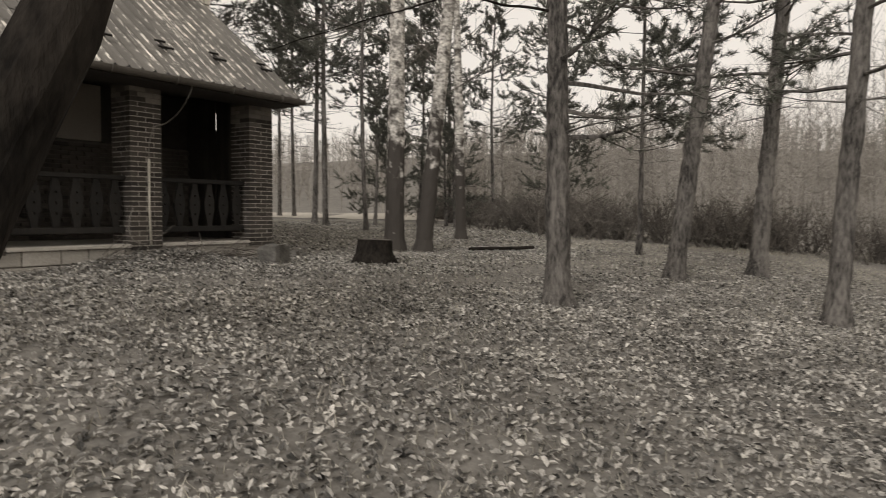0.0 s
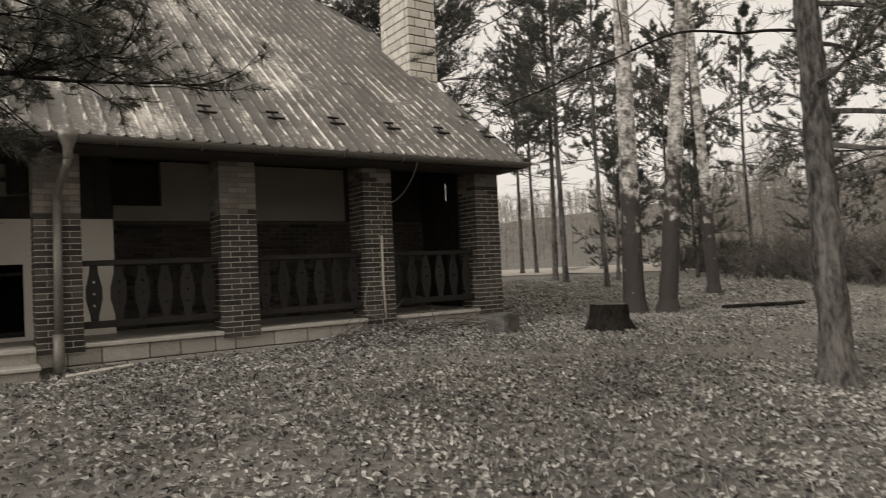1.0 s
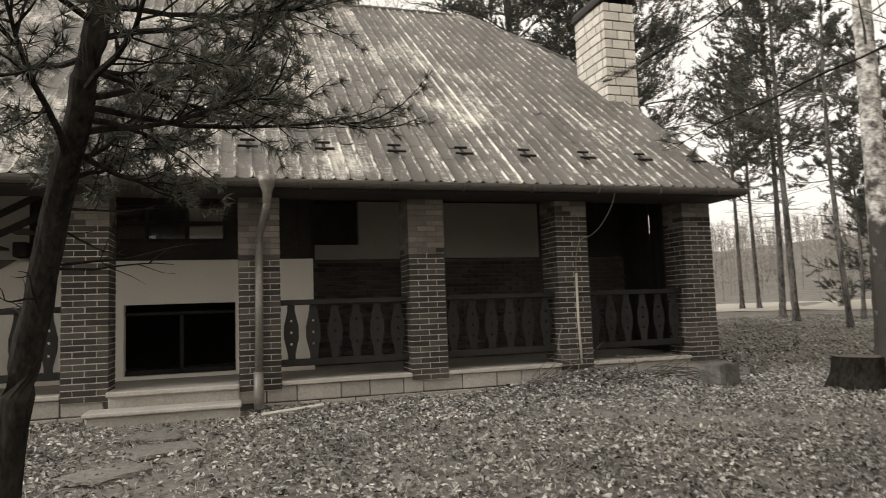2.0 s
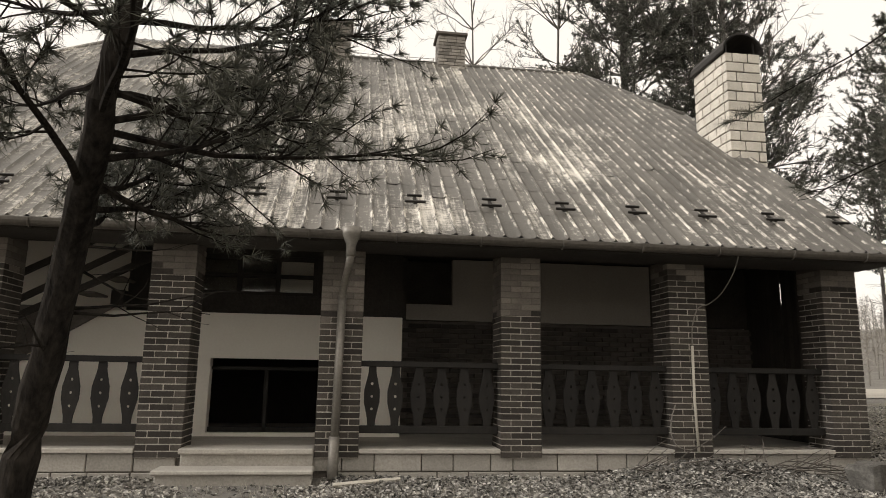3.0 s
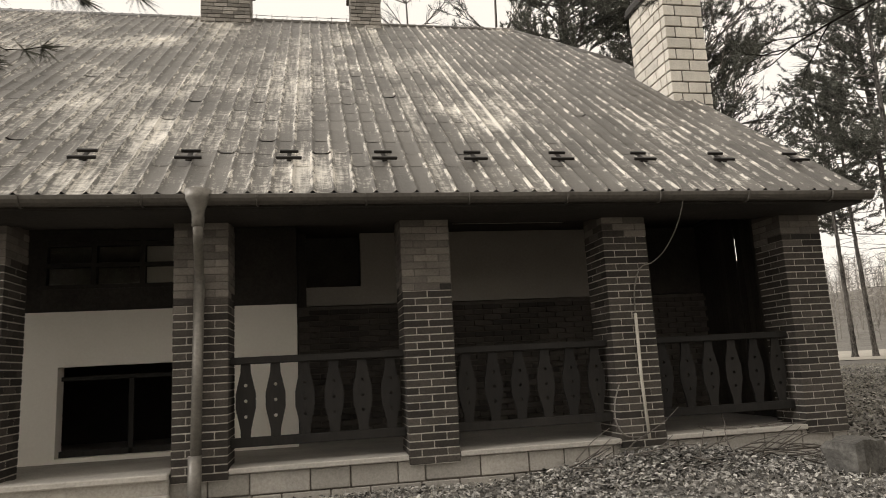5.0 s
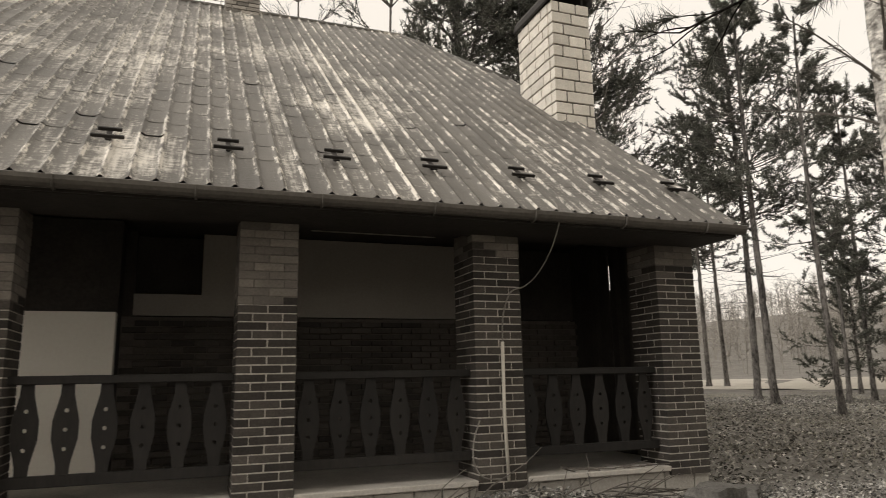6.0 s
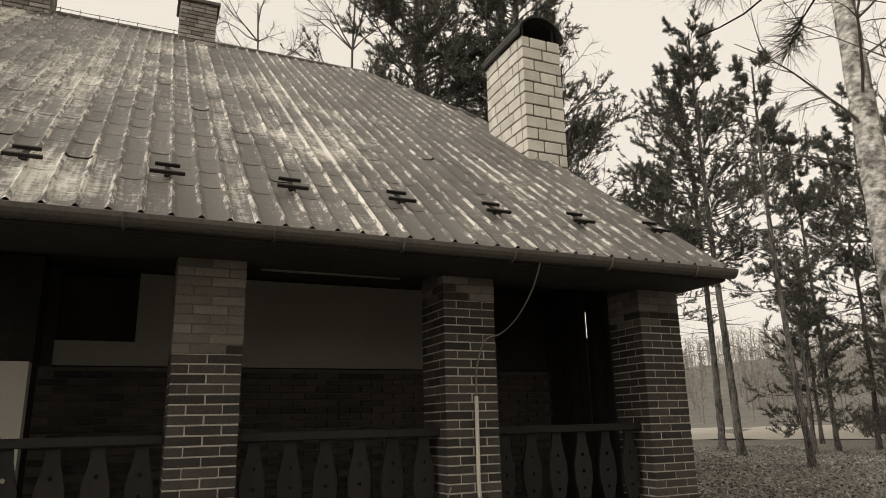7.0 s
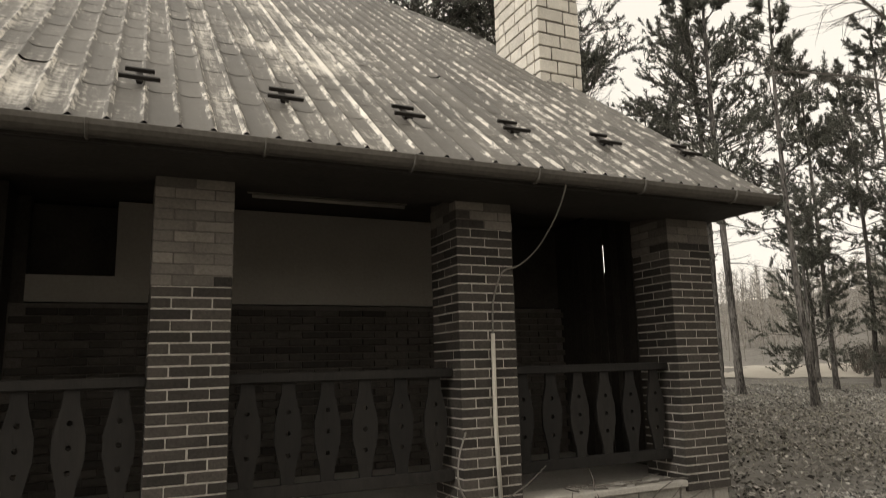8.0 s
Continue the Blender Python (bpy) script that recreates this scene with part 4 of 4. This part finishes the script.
# far woods: thin bare trunks and twigs
def woods(name, label, spots, seed, fuzz=70):
    random.seed(seed)
    g = Geo()
    for x, y, h in spots:
        z = gz(x, y) - 0.1
        far = math.hypot(x, y)
        w = max(0.05, 0.0011 * far)
        lean = Vector((random.gauss(0, 0.06), random.gauss(0, 0.06), 1)).normalized()
        p0, p1 = Vector((x, y, z)), Vector((x, y, z)) + lean * h
        g.tube([p0, p0.lerp(p1, 0.5), p1], [w * 0.6, w * 0.4, w * 0.1], 3)
        for _ in range(fuzz):
            q = p0.lerp(p1, random.uniform(0.15, 0.98))
            d = (wander() + Vector((0, 0, 0.7))).normalized()
            g.blade(q, d, h * random.uniform(0.12, 0.32), w * 0.5)
    tagged(hang(name, g.mesh(name, WOODS_HAZY), None), label, "woods", kind="stuff")


random.seed(5)
spots = []
for _ in range(2600):
    a, r = radians(random.uniform(-60, 130)), random.uniform(75, 190)
    spots.append((2 + r * math.sin(a), 3 + r * math.cos(a), random.uniform(4.5, 9)))
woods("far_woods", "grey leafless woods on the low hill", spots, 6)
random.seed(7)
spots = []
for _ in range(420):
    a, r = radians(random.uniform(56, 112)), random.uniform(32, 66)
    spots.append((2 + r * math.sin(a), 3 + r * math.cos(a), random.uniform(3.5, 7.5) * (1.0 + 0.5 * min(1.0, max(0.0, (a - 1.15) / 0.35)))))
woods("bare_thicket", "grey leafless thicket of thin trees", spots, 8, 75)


def shrubs():
    random.seed(11)
    g = Geo()
    line = [(23.5, -3.0), (22.9, 1.8), (21.0, 7.6), (24.0, 13.0), (30.0, 19.5), (40.0, 30.0)]
    for _ in range(430):
        k = random.uniform(0, len(line) - 1.001)
        i = int(k)
        x = line[i][0] + (line[i + 1][0] - line[i][0]) * (k - i) + random.gauss(0.8, 0.9)
        y = line[i][1] + (line[i + 1][1] - line[i][1]) * (k - i) + random.gauss(0, 0.7)
        for _ in range(5):
            a = random.uniform(0, 6.28)
            pts = bend((x, y, gz(x, y) - 0.05), (math.cos(a) * 0.5, math.sin(a) * 0.5, 1), random.uniform(0.8, 1.9), 4, -0.04, 0.12)
            g.tube(pts, [0.02, 0.017, 0.013, 0.009, 0.004], 3)
            for _ in range(14):
                u = random.uniform(0.8, 4)
                q = min(int(u), 3)
                g.blade(pts[q].lerp(pts[q + 1], u - q), (wander() + Vector((0, 0, 0.6))).normalized(), random.uniform(0.25, 0.6), 0.02)
    tagged(hang("shrubs", g.mesh("shrubs", TWIG), None), "tangled leafless shrubs along the lawn", "shrubs", kind="stuff")


shrubs()

# ---- small things on the lawn ----
def rough_block(name, x, y, sx, sy, sz, mat, label, category, turn=0.0, seed=1):
    random.seed(seed)
    bm = bmesh.new()
    bmesh.ops.create_cube(bm, size=1)
    bmesh.ops.subdivide_edges(bm, edges=bm.edges[:], cuts=3, use_grid_fill=True)
    for v in bm.verts:
        n = noise.noise(v.co * 2.3 + Vector((seed, 0, 0)))
        k = 1 - 0.17 * max(0, abs(v.co.x) + abs(v.co.y) + abs(v.co.z) - 1.0)
        v.co = Vector((v.co.x * sx, v.co.y * sy, v.co.z * sz)) * k * (1 + 0.22 * n)
    me = bpy.data.meshes.new(name)
    bm.to_mesh(me)
    bm.free()
    me.materials.append(mat)
    ob = new(name, me)
    ob.matrix_basis = pose(x, y, gz(x, y) + sz * 0.42, 0, 0, turn)
    return tagged(ob, label, category)


rough_block("stone_block", 7.5, 8.6, 0.40, 0.34, 0.34, STONE, "rough grey stone block on the leaves", "stone", 12, 3)
rough_block("boulder", 8.5, 9.35, 0.36, 0.3, 0.14, STONE, "low flat grey stone by the corner pillar", "stone", 40, 5)


def stump(x, y, r, h):
    random.seed(21)
    t = new("tree_stump")
    t.location = (x, y, gz(x, y))
    tagged(t, "dark weathered tree stump", "stump")
    g = Geo()
    g.tube([(0, 0, -0.1), (0, 0, 0.05), (0, 0, h * 0.5), (0.01, 0, h)], [r * 1.5, r * 1.25, r, r * 0.97], 18, 0.07)
    hang("bole", g.mesh("bole", BARK_SHADED), None, t)
    g = Geo()
    g.tube([(0.01, 0, h), (0.01, 0, h + 0.012)], [r * 0.88, r * 0.86], 18, 0.03)
    hang("cut_face", g.mesh("cut_face", STUMP), None, t)


stump(8.75, 7.55, 0.30, 0.42)
g = Geo()
g.tube(bend((12.8, 8.3, gz(12.8, 8.3) + 0.05), (0.8, -0.6, 0.0), 1.6, 6, 0, 0.05), [0.04] * 7, 8, 0.1)
tagged(hang("fallen_log", g.mesh("fallen_log", BARK_SHADED), None), "dark rotten log lying in the leaves", "log")

# pile of dead branches by the plinth
random.seed(31)
g = Geo()
for _ in range(70):
    x, y = random.uniform(4.9, 7.4), random.uniform(9.05, 9.6)
    a = random.uniform(-1.4, 1.4)
    g.tube(bend((x, y, gz(x, y) + random.uniform(0.05, 0.24)), (math.cos(a), math.sin(a) * 0.5, random.gauss(0.05, 0.25)), random.uniform(0.25, 0.9), 4, -0.03, 0.2), [0.009, 0.008, 0.006, 0.005, 0.003], 4)
for _ in range(14):
    x, y = random.uniform(6.3, 7.8), random.uniform(9.66, 9.85)
    g.tube(bend((x, y, 1.016), (random.uniform(-1, 1), random.uniform(-0.3, 0.3), 0.02), random.uniform(0.12, 0.4), 4, 0, 0.05), [0.007, 0.006, 0.006, 0.005, 0.004], 4)
tagged(hang("brushwood", g.mesh("brushwood", TWIG), None), "heap of dead twigs against the plinth", "brushwood", kind="stuff")
g = Geo()
g.tube([(1.49, 9.04, gz(1.5, 9.04) + 0.04), (2.22, 9.2, gz(2.2, 9.2) + 0.04)], [0.03, 0.025], 6)
tagged(hang("lath", g.mesh("lath", PALE_PIPE), None), "pale wooden lath lying by the plinth", "lath")
for k, (x, y, r) in enumerate(((0.35, 8.3, 0.36), (0.55, 7.5, 0.34), (0.2, 6.8, 0.36))):
    rough_block("paving_stone", x, y, r * 1.7, r * 1.3, 0.05, GROUND, "flat worn paving stone among the leaves", "paving stone", 25 * k, 40 + k)


# ---- fallen leaves and grass ----
def leaf_litter():
    rs = np.random.RandomState(3)
    n = 400000
    u = rs.rand(n)
    beyond = np.arange(n) > 320000
    x = np.where(np.arange(n) < 6000, rs.uniform(4.6, 7.4, n), 0) + np.where(np.arange(n) < 6000, 0, 1) * np.where(beyond, rs.uniform(8.6, 25, n), rs.uniform(-6, 19, n))
    y = np.where(np.arange(n) < 6000, rs.uniform(8.8, 9.65, n), 0) + np.where(np.arange(n) < 6000, 0, 1) * np.where(beyond, rs.uniform(9.65, 24, n), rs.uniform(-4.0, 9.65, n))
    path = (y < 9.7) * np.exp(-((y - (7.75 - 0.68 * np.clip(x - 4.5, 0, 3.6) + 0.12 * np.sin(2 * x))) / 0.6) ** 2) * np.clip((x - 3.8) / 1.2, 0, 1) + np.exp(-((x - 0.5) / 0.75) ** 2) * (y > 4.5) * 0.9
    patch = 0.5 + 0.5 * np.sin(x * 0.9 + 1.3 * np.sin(y * 0.7)) * np.sin(y * 0.8 + 0.7 * np.sin(x))
    keep = u < (1 - 0.85 * np.clip(path, 0, 1)) * (0.62 + 0.38 * patch) * np.where(beyond, 0.6, np.clip(1.25 - 0.075 * np.clip(x - 2, 0, 99), 0.18, 1))
    keep &= (y > 0.5) | (rs.rand(n) < np.clip((y + 4) / 4.5, 0, 1))
    steps_area = (x > -0.5) & (x < 1.35) & (y > 9.1)
    keep &= ~steps_area
    x, y = x[keep], y[keep]
    n = len(x)
    heap = 0.24 * np.exp(-((x - 6.0) / 1.1) ** 2 - ((y - 9.4) / 0.38) ** 2)
    z = ground_z(x, y) + rs.uniform(0.004, 0.035, n) + heap * rs.uniform(0.2, 1, n)
    size = rs.uniform(0.013, 0.034, n) * np.where(y > 9.65, 1.35, 1.0)
    yaw = rs.uniform(0, 2 * np.pi, n)
    tilt, roll, fold = rs.normal(0, 0.5, n), rs.normal(0, 0.45, n), rs.uniform(0.1, 0.7, n)
    # a leaf folded along its midrib, pointed at both ends
    local = np.zeros((n, 6, 3))
    shape = np.array([(-1.0, 0, 0), (-0.25, 0.62, 1), (0.45, 0.5, 1), (1.05, 0, 0), (0.45, -0.5, 1), (-0.25, -0.62, 1)])
    local[:, :, 0] = shape[None, :, 0] * size[:, None]
    local[:, :, 1] = shape[None, :, 1] * size[:, None] * rs.uniform(0.6, 1.1, n)[:, None]
    local[:, :, 2] = shape[None, :, 2] * (size * fold)[:, None] + (shape[None, :, 0] ** 2) * (size * rs.uniform(-0.2, 0.5, n))[:, None]
    ct, st, cr, sr, cy, sy = np.cos(tilt), np.sin(tilt), np.cos(roll), np.sin(roll), np.cos(yaw), np.sin(yaw)
    X, Y, Z = local[:, :, 0], local[:, :, 1], local[:, :, 2]
    X, Z = X * ct[:, None] + Z * st[:, None], -X * st[:, None] + Z * ct[:, None]
    Y, Z = Y * cr[:, None] - Z * sr[:, None], Y * sr[:, None] + Z * cr[:, None]
    X, Y = X * cy[:, None] - Y * sy[:, None], X * sy[:, None] + Y * cy[:, None]
    verts = np.stack([X + x[:, None], Y + y[:, None], Z + z[:, None]], -1).reshape(-1, 3)
    base = (np.arange(n) * 6)[:, None]
    faces = np.concatenate([base + np.array([0, 3, 2, 1]), base + np.array([0, 5, 4, 3])], 1).reshape(-1, 4)
    me = bpy.data.meshes.new("fallen_leaves")
    me.from_pydata(verts.tolist(), [], faces.tolist())
    tagged(hang("fallen_leaves", me, LEAF), "curled dry fallen leaves covering the lawn", "leaves", kind="stuff")


leaf_litter()


def grass():
    rs = np.random.RandomState(9)
    n = 160000
    x, y = rs.uniform(-4, 28, n), rs.uniform(0.3, 26, n)
    keep = ~((x < 8.5) & (y > 9.6)) & (np.sin(x * 0.8) * np.sin(y * 0.9 + 1) > rs.uniform(-0.9, 0.9, n))
    x, y = x[keep], y[keep]
    n = len(x)
    z = ground_z(x, y) - 0.005
    a, h, w = rs.uniform(0, 2 * np.pi, n), rs.uniform(0.03, 0.10, n), rs.uniform(0.003, 0.006, n) * (1 + 0.05 * x)
    lx, ly = rs.normal(0, 0.035, n), rs.normal(0, 0.035, n)
    v = np.stack([np.stack([x - w * np.cos(a), y - w * np.sin(a), z], -1), np.stack([x + w * np.cos(a), y + w * np.sin(a), z], -1), np.stack([x + lx, y + ly, z + h], -1)], 1).reshape(-1, 3)
    f = np.arange(3 * n).reshape(-1, 3)
    me = bpy.data.meshes.new("grass")
    me.from_pydata(v.tolist(), [], f.tolist())
    tagged(hang("grass", me, GRASS), "short dry grass between the leaves", "grass", kind="stuff")


grass()
